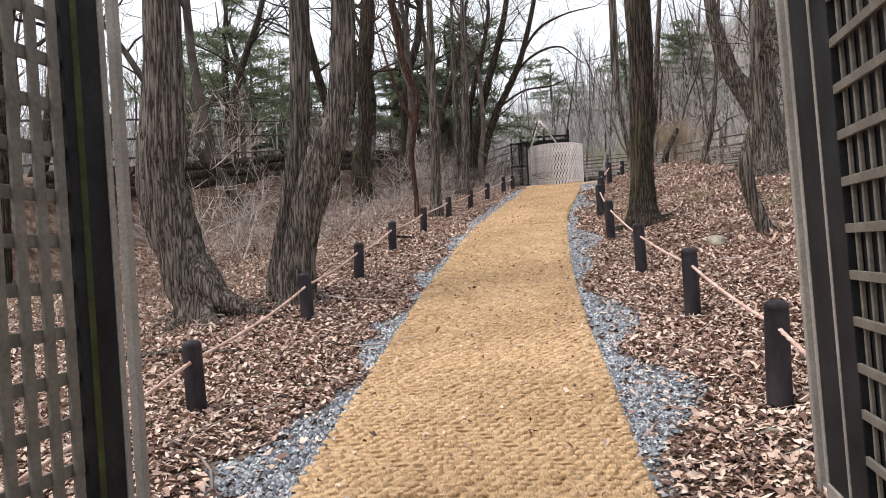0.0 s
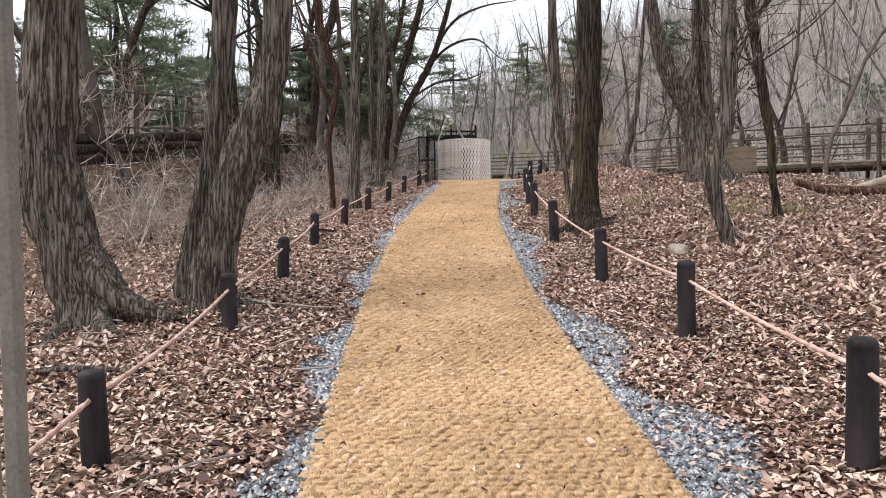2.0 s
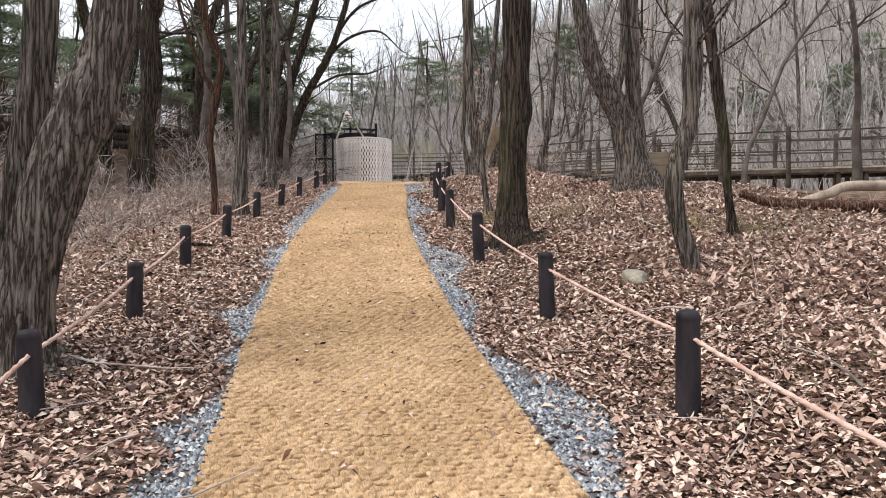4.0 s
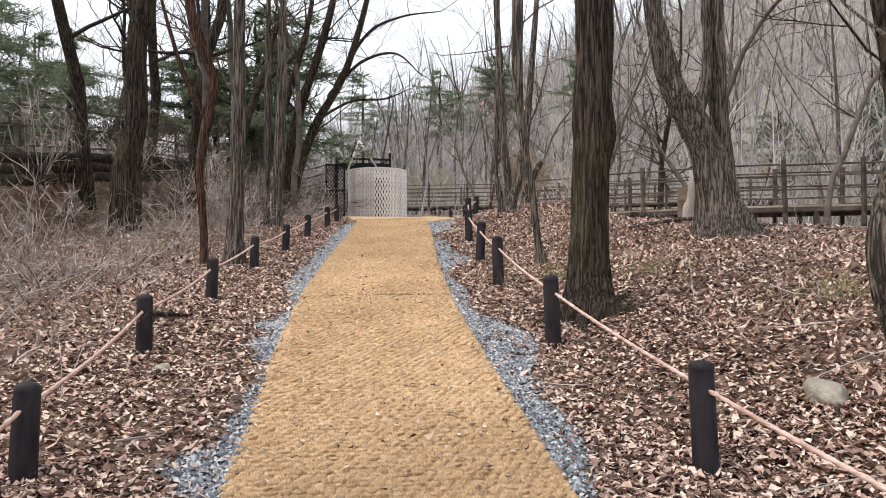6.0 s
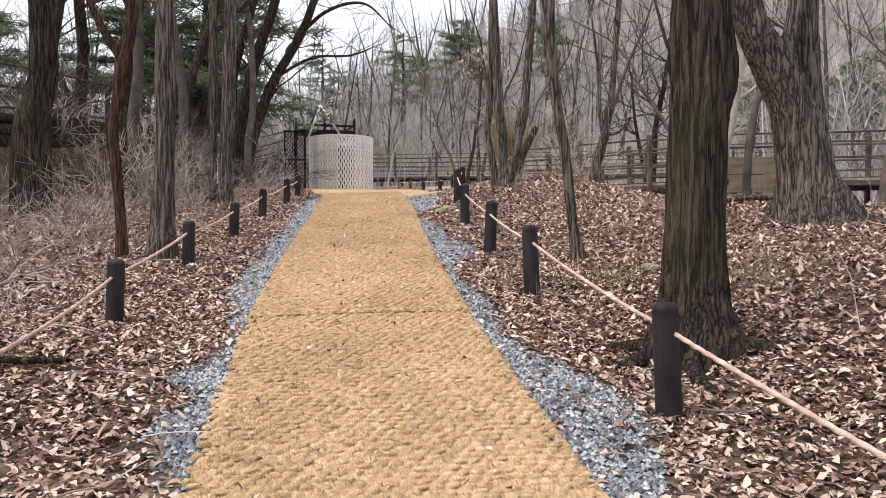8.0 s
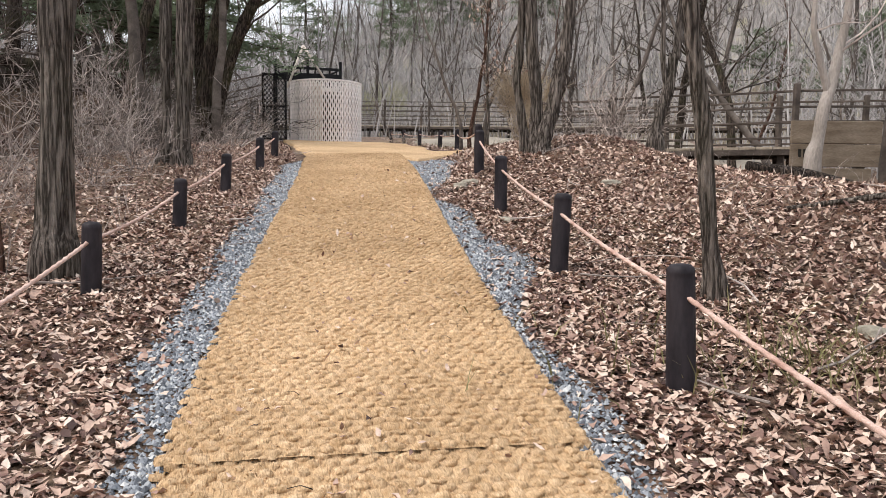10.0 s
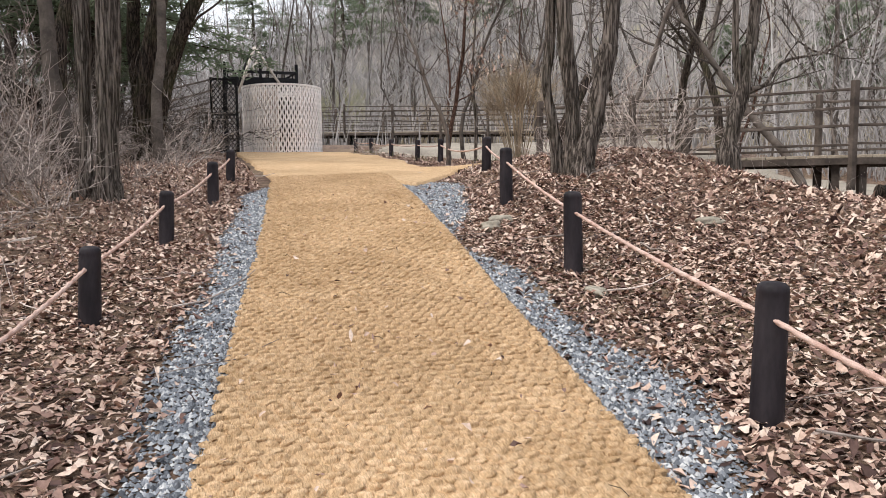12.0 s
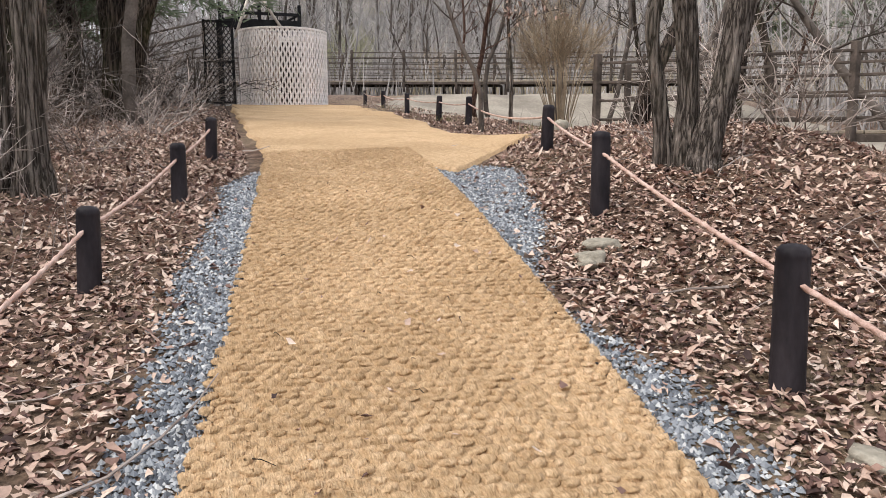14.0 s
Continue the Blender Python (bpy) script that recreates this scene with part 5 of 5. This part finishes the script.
# evergreens
def conifer_proto(seed, height, spread):
    rng = np.random.default_rng(seed)
    root = new("conifer")
    pts = [(rng.normal(0, 0.03), rng.normal(0, 0.03), z) for z in np.linspace(-0.4, height, 10)]
    v, f = tube_arrays(pts, np.linspace(0.14, 0.02, 10), 9, seed, 0.03)
    under("trunk", mesh_from("trunk", v, f, BARK_DARK, True), root)
    wood, nv, nf = Pile(), [], []
    count = 0
    for k in range(48):
        z = height * rng.uniform(0.34, 0.99)
        ln = spread * (0.35 + 0.75 * math.sin(math.pi * min(1.0, 0.25 + 0.75 * z / height))) * rng.uniform(0.35, 1.2)
        a = rng.uniform(0, 6.28)
        way = np.array([math.cos(a), math.sin(a), 0.12])
        pts = [np.array([0, 0, z])]
        for s in range(6):
            way = way + rng.normal(0, 0.1, 3) + (0, 0, -0.05)
            way /= np.linalg.norm(way)
            pts.append(pts[-1] + way * ln / 6)
        v, f = tube_arrays(pts, np.linspace(0.022, 0.005, 7), 4, cap=False)
        wood.add(v, f)
        for s in range(int(190 * ln / spread) + 30):
            t = rng.uniform(0.15, 1.0) * 6
            i0 = min(int(t), 5)
            c = pts[i0] + (pts[i0 + 1] - pts[i0]) * (t - i0) + rng.normal(0, 0.05 + 0.03 * ln, 3) * (1, 1, 0.5)
            d = way * 0.5 + rng.normal(0, 0.6, 3)
            d = d / np.linalg.norm(d) * rng.uniform(0.12, 0.28)
            w = np.cross(d, rng.normal(0, 1, 3))
            w = w / (np.linalg.norm(w) + 1e-9) * rng.uniform(0.012, 0.028)
            nv += [c - w, c + w, c + d]
            nf.append((count, count + 1, count + 2))
            count += 3
    tagged(under("bough", wood.mesh("bough", BARK_DARK), root), kind="stuff")
    under("needles", mesh_from("needles", np.array(nv), nf, NEEDLE), root, "dark green needle sprays")
    return tagged(root, "dark green evergreen with drooping boughs", "conifer", "evergreens")


CON = [conifer_proto(41, 7.5, 2.3), conifer_proto(42, 6.0, 2.0)]
cr = random.Random(4)
for k, (x, y, kind, s) in enumerate([(17, 92, 0, 1.9), (25, 96, 1, 2.1), (9, 104, 0, 2.0), (33, 88, 1, 1.8), (37.5, 48, 1, 1.5), (42, 49, 0, 1.4), (35, 54, 1, 1.3), (45, 43, 0, 1.6), (-1.6, 31.6, 0, 1.1), (-0.9, 35.6, 1, 1.6), (-3.4, 30.0, 1, 1.0), (-2.2, 38.0, 0, 1.0), (-7.4, 31.0, 0, 0.9), (-9.5, 27.0, 0, 1.0), (-13.0, 31.0, 0, 1.1), (-2.6, 33.5, 1, 1.0), (-10.0, 36.0, 0, 1.1)]):
    t = copy_thing(CON[kind], pose(x, y, gz(x, y), 0, 0, cr.uniform(0, 360)))
    t.scale = (s * 1.25, s * 1.25, s * 0.85)
for k, p in enumerate(CON):
    x, y = -10.5 - 4 * k, 33.0 + 3 * k
    p.matrix_world = pose(x, y, gz(x, y))


# far woods on the hill: slim bare stems with fine twigs
def far_woods(count, seed, stout, tall, mat):
    rng = np.random.default_rng(seed)
    az = np.radians(rng.uniform(-58, 66, count))
    d = 34 + 112 * rng.uniform(0, 1, count) ** 1.1
    x, y = np.sin(az) * d, 8 + np.cos(az) * d
    ok = ~((np.abs(x - 10) < 17) & (y > 38) & (y < 53.5)) & ~((np.abs(x - 3) < 5) & (y < 46))
    x, y, d = x[ok], y[ok], d[ok]
    z = land(x, y)
    n = len(x)
    h = rng.uniform(3, 10.5, n) * tall
    r = rng.uniform(0.022, 0.075, n) * (0.7 + d / 120) * stout
    lean = rng.normal(0, 0.17, (n, 2)) * h[:, None]
    base = np.stack([x, y, z - 0.3], 1)
    top = np.stack([x + lean[:, 0], y + lean[:, 1], z + h], 1)
    mid = (base + top) / 2 + np.c_[rng.normal(0, 0.6, (n, 2)), np.zeros(n)]
    ang = np.array([0, 2.094, 4.188])
    ring = np.stack([np.cos(ang), np.sin(ang), 0 * ang], 1)
    V = np.concatenate([base[:, None] + ring * r[:, None, None], mid[:, None] + ring * (r * 0.7)[:, None, None], top[:, None] + ring * (r * 0.15)[:, None, None]], 1)
    F = []
    for lv in (0, 3):
        for s in range(3):
            F.append([lv + s, lv + (s + 1) % 3, lv + 3 + (s + 1) % 3, lv + 3 + s])
    faces = (np.arange(n)[:, None, None] * 9 + np.array(F)[None]).reshape(-1, 4)
    verts = V.reshape(-1, 3)
    # twigs
    tw = 15
    t = rng.uniform(0.3, 1.0, (n, tw))[..., None]
    at = np.where(t < 0.5, base[:, None] + (mid - base)[:, None] * t * 2, mid[:, None] + (top - mid)[:, None] * (t - 0.5) * 2)
    a = rng.uniform(0, 6.28, (n, tw))
    ln = rng.uniform(0.7, 2.6, (n, tw)) * (1.2 - 0.6 * t[..., 0])
    tip = at + np.stack([np.cos(a) * ln * 0.95, np.sin(a) * ln * 0.95, ln * rng.uniform(0.5, 1.1, (n, tw))], -1)
    w = (r * 0.34 / stout)[:, None, None]
    side = np.stack([-np.sin(a), np.cos(a), 0 * a], -1) * w
    upv = np.zeros_like(side)
    upv[..., 2] = w[..., 0]
    T = np.stack([at - side, at + side, at + upv * 1.6, tip], 2).reshape(-1, 3)
    m = n * tw
    i = np.arange(m)[:, None] * 4 + len(verts)
    tf = np.concatenate([i + [0, 1, 3], i + [1, 2, 3], i + [2, 0, 3]])
    me = mesh_from("far_woods", np.concatenate([verts, T]), faces.tolist() + tf.tolist(), mat)
    tagged(new("far_woods", me), "distant leafless wood on the hillside", "woods", kind="stuff")


far_woods(5600, 77, 1.0, 1.0, HAZED_WOOD)
far_woods(750, 78, 1.9, 1.35, BARK_FAR)


def blades(name, n, place, hlo, hhi, w, mat, label, category, seed, spread=0.25):
    rng = np.random.default_rng(seed)
    x, y = place(rng, n)
    z = land(x, y)
    h = rng.uniform(hlo, hhi, len(x))
    a = rng.uniform(0, 6.28, len(x))
    s = np.stack([np.cos(a), np.sin(a), 0 * a], 1) * (w * rng.uniform(0.6, 1.4, len(x)))[:, None]
    b = np.stack([x, y, z - 0.03], 1)
    bend = rng.normal(0, spread, (len(x), 2)) * h[:, None]
    m = b + np.c_[bend * 0.35, h * 0.6]
    tip = b + np.c_[bend, h]
    V = np.stack([b - s, b + s, m + s * 0.7, m - s * 0.7, tip], 1).reshape(-1, 3)
    i = np.arange(len(x))[:, None] * 5
    faces = (i + [0, 1, 2, 3]).tolist() + (i + [3, 2, 4]).tolist()
    ob = new(name, mesh_from(name, V, faces, mat))
    return tagged(ob, label, category, kind="stuff")


def brush_place(rng, n):
    az = np.radians(rng.uniform(-50, 60, n))
    d = 22 + 118 * rng.uniform(0, 1, n) ** 0.75
    x, y = np.sin(az) * d, 6 + np.cos(az) * d
    u = x - centre(y)
    patch = np.sin(x * 0.31 + 1.0) * np.cos(y * 0.23) + rng.normal(0, 0.5, n)
    ok = ~((u > -6) & (u < 5.5) & (y < 44)) & (patch > -0.9) & ~((x > 4.5) & (y < 46) & (x < 22))
    return x[ok], y[ok]


# brushwood shares the wood colour that is paled for haze
blades("brushwood", 76000, brush_place, 0.7, 3.2, 0.028, HAZED_WOOD, "tangle of dry brushwood below the hill, haze put into its grey colour", "brush", 51, 0.3)


def reed_place(rng, n):
    k = rng.integers(0, 4, n)
    q = np.array([(24, 52.0), (33, 47.0), (17, 55.5), (38, 58.0)])[k] + rng.normal(0, 1, (n, 2)) * (3.4, 2.0)
    ok = q[:, 1] > 49.5 - 0.38 * (q[:, 0] - 2)
    return q[ok, 0], q[ok, 1]


blades("dry_reeds", 9000, reed_place, 0.8, 2.4, 0.022, REED, "stand of dry tan reeds beyond the footbridge", "reeds", 54, 0.2)


def grass_place(rng, n):
    c = [(2.55, 13.0), (3.3, 12.4), (4.0, 10.5), (4.4, 9.8), (5.1, 24.6), (5.4, 29.0), (7.9, 20.0), (6.4, 25.5), (5.3, 34.0), (2.1, 13.4)]
    k = rng.integers(0, len(c), n)
    q = np.array(c)[k] + rng.normal(0, 0.16, (n, 2)) * (1 + (k > 4)[:, None] * 1.5)
    return q[:, 0], q[:, 1]


blades("grass_tufts", 1200, grass_place, 0.06, 0.28, 0.004, GRASS, "sparse tufts of dry yellow-green grass", "grass", 52, 0.6)


def weed_place(rng, n):
    y = rng.uniform(6, 30, n)
    u = np.where(rng.uniform(0, 1, n) < 0.75, -rng.uniform(1.9, 7, n), rng.uniform(2.4, 8, n))
    return centre(np.minimum(y, 25)) + u, y


blades("dry_stalks", 2600, weed_place, 0.12, 0.6, 0.003, TWIG, "thin dry upright stalks among the leaves", "stalks", 53, 0.5)


# ---------------------------------------------------------------- gravel beside the mat
def gravel_width(side, y):
    """How far the gravel reaches out from the mat's edge."""
    if side > 0:
        w = 0.27 + 0.15 * np.sin(y * 1.25 + 0.6) + 0.10 * np.sin(y * 2.9 + 1.0) + 0.35 * np.exp(-((y - 21.2) / 0.9) ** 2) + 0.18 * np.exp(-((y - 4.3) / 0.7) ** 2)
        w = w - 0.2 * np.exp(-((y - 5.3) / 0.4) ** 2)
    else:
        w = 0.11 + (0.13 * np.sin(y * 2.35 - 0.3) + 0.07 * np.sin(y * 5.9) + 0.05 * np.sin(y * 10.7 + 1.0)) * (1 - 0.75 * sstep(12, 15, y)) + 0.19 * sstep(12, 15, y) + 0.2 * np.exp(-((y - 3.9) / 0.7) ** 2)
    return np.clip(w, 0, 0.75) * (1 - sstep(21.6, 22.6, y))


def gravel(n):
    rng = np.random.default_rng(61)
    y = rng.uniform(1.5, 22.4, n * 3)
    sd = np.where(rng.uniform(0, 1, n * 3) < 0.5, 1, -1)
    reach = np.where(sd > 0, gravel_width(1, y), gravel_width(-1, y))
    d = rng.uniform(0, 0.8, n * 3)
    ok = d < reach + rng.normal(0, 0.055, n * 3)
    y, sd, d = y[ok][:n], sd[ok][:n], d[ok][:n]
    x = centre(y) + sd * (HALF - 0.04 + d)
    k = len(x)
    s = rng.uniform(0.008, 0.018, k)
    z = land(x, y) + rng.uniform(0, 0.012, k)
    dirs = np.array([(1, 0, 0), (0, 1, 0), (-1, 0, 0), (0, -1, 0), (0, 0, 0.85)])
    P = dirs[None] * s[:, None, None] * rng.uniform(0.6, 1.3, (k, 5, 1))
    a = rng.uniform(0, 6.28, k)
    tilt = np.clip(rng.normal(0, 0.4, k), -0.7, 0.7)
    c, sn = np.cos(a), np.sin(a)
    X = P[..., 0] * c[:, None] - P[..., 1] * sn[:, None]
    Y = P[..., 0] * sn[:, None] + P[..., 1] * c[:, None]
    Z = P[..., 2] + X * np.tan(tilt)[:, None] * 0.6
    V = np.stack([X + x[:, None], Y + y[:, None], Z + z[:, None]], -1).reshape(-1, 3)
    i = np.arange(k)[:, None] * 5
    F = np.concatenate([i + q for q in ([0, 1, 4], [1, 2, 4], [2, 3, 4], [3, 0, 4])])
    tagged(new("gravel", mesh_from("gravel", V, F, GRAVEL)), "blue-grey crushed gravel along the mat's edges", "gravel", kind="stuff")


gravel(62000)


# ---------------------------------------------------------------- fallen leaves
def leaf_mesh(name, x, y, z, size, rng, tilt=0.5, mat=None, lobes=False):
    """Curled dry leaves; with lobes each has a fuller outline."""
    n = len(x)
    fold, curl = rng.uniform(-0.10, 0.16, n) * size, rng.uniform(-0.1, 0.42, n) * size
    wd = rng.uniform(0.16, 0.34, n) * size
    ln = 0.5 * size
    jag = rng.uniform(-0.14, 0.14, n) * size
    if lobes:
        # two tips and two cross rows of three; the sides roll up or down along the midrib
        P = np.zeros((n, 8, 3))
        roll = rng.normal(0.06, 0.13, n) * size
        arch = rng.normal(0.03, 0.11, n) * size
        twist = rng.normal(0, 0.06, n) * size
        P[:, 0, 0], P[:, 0, 1], P[:, 0, 2] = -ln, jag * 0.4, arch
        for row, at, k in ((0, -0.34, 0.8), (1, 0.36, 1.0)):
            for col, sd in enumerate((-1, 0, 1)):
                q = 1 + row * 3 + col
                P[:, q, 0] = ln * at + sd * jag * 0.5 + rng.normal(0, 0.05, n) * size
                P[:, q, 1] = sd * wd * k * rng.uniform(0.65, 1.15, n)
                P[:, q, 2] = abs(sd) * roll * rng.uniform(0.5, 1.4, n) + sd * twist * (row - 0.5) * 2 + rng.normal(0, 0.03, n) * size
        P[:, 7, 0], P[:, 7, 1], P[:, 7, 2] = ln, -jag * 0.4, arch * rng.uniform(0.3, 1.6, n)
        tris = [[0, 2, 1], [0, 3, 2], [1, 2, 5], [1, 5, 4], [2, 3, 6], [2, 6, 5], [4, 5, 7], [5, 6, 7]]
    else:
        P = np.zeros((n, 5, 3))
        P[:, 0, 0], P[:, 0, 2] = -ln, curl * 0.6
        P[:, 1, 0], P[:, 1, 1], P[:, 1, 2] = jag, wd, curl * rng.uniform(0, 1, n)
        P[:, 2, 0], P[:, 2, 2] = ln, curl
        P[:, 3, 0], P[:, 3, 1], P[:, 3, 2] = jag + 0.1 * size, -wd, curl * rng.uniform(0, 1, n)
        P[:, 4, 2] = fold
        tris = [[0, 3, 4], [3, 2, 4], [2, 1, 4], [1, 0, 4]]
    a = rng.uniform(0, 6.28, n)
    tx, ty = rng.normal(0, tilt, n), rng.normal(0, tilt, n)
    c, s = np.cos(a)[:, None], np.sin(a)[:, None]
    X = P[..., 0] * c - P[..., 1] * s
    Y = P[..., 0] * s + P[..., 1] * c
    Z = P[..., 2] + X * np.tan(np.clip(tx, -1, 1))[:, None] + Y * np.tan(np.clip(ty, -1, 1))[:, None]
    Z = Z - Z.min(1)[:, None] * 0.8
    V = np.stack([X + x[:, None], Y + y[:, None], Z + z[:, None]], -1).reshape(-1, 3)
    i = np.arange(n)[:, None] * P.shape[1]
    F = np.concatenate([i + t for t in tris])
    return mesh_from(name, V, F, mat or LEAF, lobes)


def litter(n):
    rng = np.random.default_rng(71)
    m = n * 2
    y = np.where(rng.uniform(0, 1, m) < 0.27, rng.uniform(2.6, 9.0, m), rng.triangular(2.0, 13.0, 29.0, m))
    u = np.where(rng.uniform(0, 1, m) < 0.58, 1, -1) * (HALF - 0.03 + rng.triangular(0.0, 0.2, 7.0, m))
    top = rng.uniform(0, 1, m) < 0.10
    y = np.where(top, rng.uniform(21.5, 39, m), y)
    u = np.where(top, np.where(u > 0, rng.uniform(1.8, 5.0, m), -rng.uniform(0.5, 3.2, m)), u)
    sd = np.sign(u)
    reach = np.where(sd > 0, gravel_width(1, y), gravel_width(-1, y))
    on_gravel = (np.abs(u) - HALF) < reach
    keep = ~on_gravel | (rng.uniform(0, 1, m) < 0.13)
    x = centre(np.minimum(y, 24.0)) + u
    t_left = np.interp(y, [22.0, 23.7, 28, 33.5, 38.4], [1.0, 1.12, 1.25, 1.44, 1.8]) - 0.06
    t_right = np.interp(y, [21.3, 22.3, 23.6, 24.3, 25.2, 28.0, 32.0, 38.4], [2.5, 3.45, 4.55, 4.4, 4.3, 4.5, 4.95, 5.5]) + 0.05
    terrace = (y > 21.2) & (x > t_left) & (x < t_right)
    thin = rng.uniform(0, 1, m) < np.where((u < -2.2) & (y > 9), 0.75, 1.0)
    keep = keep & ~terrace & thin
    x, y = x[keep][:n], y[keep][:n]
    z = land(x, y) + rng.uniform(-0.004, 0.028, len(x))
    size = rng.triangular(0.024, 0.042, 0.082, len(x))
    near = (np.abs(x - centre(y)) < 2.6) & (y < 20)
    for pick, lobes in ((near, True), (~near, False)):
        ob = new("leaf_litter", leaf_mesh("leaf_litter", x[pick], y[pick], z[pick], size[pick], rng, 0.24 if lobes else 0.36, lobes=lobes))
        tagged(ob, "deep litter of curled red-brown and tan oak leaves", "leaves", kind="stuff")


litter(256000)


def leaves_on_mat(n):
    rng = np.random.default_rng(72)
    y = rng.triangular(2.0, 4.0, 23, n)
    u = rng.uniform(-0.74, 0.74, n)
    x = centre(y) + u
    z = land(x, y) + np.where(y > 12.9, 0.066, 0.05)
    ob = new("stray_leaves", leaf_mesh("stray_leaves", x, y, z, rng.uniform(0.022, 0.05, n), rng, 0.3, lobes=True))
    tagged(ob, "few stray curled leaves blown onto the mat", "leaves", kind="stuff")
    pile = Pile()
    for k in range(54):
        yy = rng.uniform(2.5, 22)
        xx = float(centre(yy)) + rng.uniform(-0.7, 0.7)
        a, ln = rng.uniform(0, 6.28), rng.uniform(0.03, 0.09)
        zz = gz(xx, yy) + (0.068 if yy > 12.9 else 0.053)
        p = [(xx, yy, zz), (xx + math.cos(a) * ln * 0.5, yy + math.sin(a) * ln * 0.5, zz + 0.01), (xx + math.cos(a + 0.3) * ln, yy + math.sin(a + 0.3) * ln, zz + ln * math.sin(a) * 0.14)]
        pile.add(*tube_arrays(p, [0.0022, 0.0018, 0.0012], 4))
    tagged(new("mat_twigs", pile.mesh("mat_twigs", BARK_DARK)), "small broken twigs lying on the mat", "twigs", kind="stuff")


leaves_on_mat(740)


def fallen_twigs(n):
    rng = np.random.default_rng(73)
    pile = Pile()
    for k in range(n):
        y = rng.uniform(2.5, 24)
        u = rng.choice([-1, 1]) * rng.uniform(1.0, 6)
        x = float(centre(y)) + u
        a, ln = rng.uniform(0, 6.28), rng.uniform(0.2, 0.9)
        p = []
        for s in range(5):
            q = s / 4 * ln
            px, py = x + math.cos(a + 0.1 * s) * q, y + math.sin(a + 0.1 * s) * q
            p.append((px, py, gz(px, py) + 0.035 + 0.03 * rng.uniform()))
        r = rng.uniform(0.003, 0.009)
        pile.add(*tube_arrays(p, np.linspace(r, r * 0.4, 5), 5))
    tagged(new("fallen_twigs", pile.mesh("fallen_twigs", TWIG)), "dead twigs scattered over the leaf litter", "twigs", kind="stuff")


fallen_twigs(230)


# small tree that has kept its brown leaves
def brown_sapling(x, y):
    rng = np.random.default_rng(91)
    z = gz(x, y)
    root = empty_at("sapling", x, y, z)
    pts = [(0, 0, -0.2), (0.03, 0, 0.8), (-0.02, 0.05, 1.8), (0.05, 0, 3.0), (0.0, 0.02, 4.0)]
    v, f = tube_arrays(smooth_line(pts, 4), np.linspace(0.045, 0.01, 17), 8, 2, 0.02)
    under("trunk", mesh_from("trunk", v, f, BARK, True), root)
    pile, tips = Pile(), []
    for k in range(16):
        h = rng.uniform(0.9, 3.8)
        a = rng.uniform(0, 6.28)
        limb(pile, rng, (0, 0, h), (math.cos(a), math.sin(a), 0.8), rng.uniform(0.6, 1.2), 0.012, 2, 4, kids=3, thin=(0.45, 0.65))
    under("crown", pile.mesh("crown", BARK), root, "thin side branches")
    allv = np.concatenate(pile.v)
    pick = allv[rng.integers(0, len(allv), 420)]
    pick = pick[pick[:, 2] > 1.0]
    me = leaf_mesh("leaves", pick[:, 0], pick[:, 1], pick[:, 2] - 0.03, rng.uniform(0.05, 0.1, len(pick)), rng, 0.8)
    under("leaves", me, root, "withered brown leaves still hanging")
    tagged(root, "slim sapling with withered brown leaves still hanging", "sapling")


brown_sapling(5.9, 27.5)


# pale dry clearing below the footbridge
cx, cy = np.meshgrid(np.arange(5.6, 24, 0.3), np.arange(25.2, 45, 0.3))
keep = ((cx - 13.5) / 8.0) ** 2 + ((cy - 35.5) / 10.0) ** 2 + 0.12 * np.sin(cx * 2.1) * np.sin(cy * 1.7) < 1
full = keep[:-1, :-1] & keep[1:, :-1] & keep[:-1, 1:] & keep[1:, 1:]
num = np.arange(cx.size).reshape(cx.shape)
quads = np.stack([num[:-1, :-1], num[:-1, 1:], num[1:, 1:], num[1:, :-1]], -1)[full]
used, inv = np.unique(quads, return_inverse=True)
pts = np.stack([cx.ravel(), cy.ravel(), land(cx, cy).ravel() + 0.03], 1)[used]
tagged(new("ground_clearing", mesh_from("ground_clearing", pts, inv.reshape(-1, 4), SAND, True)), "pale tan dry clearing below the footbridge", "ground", kind="structure")
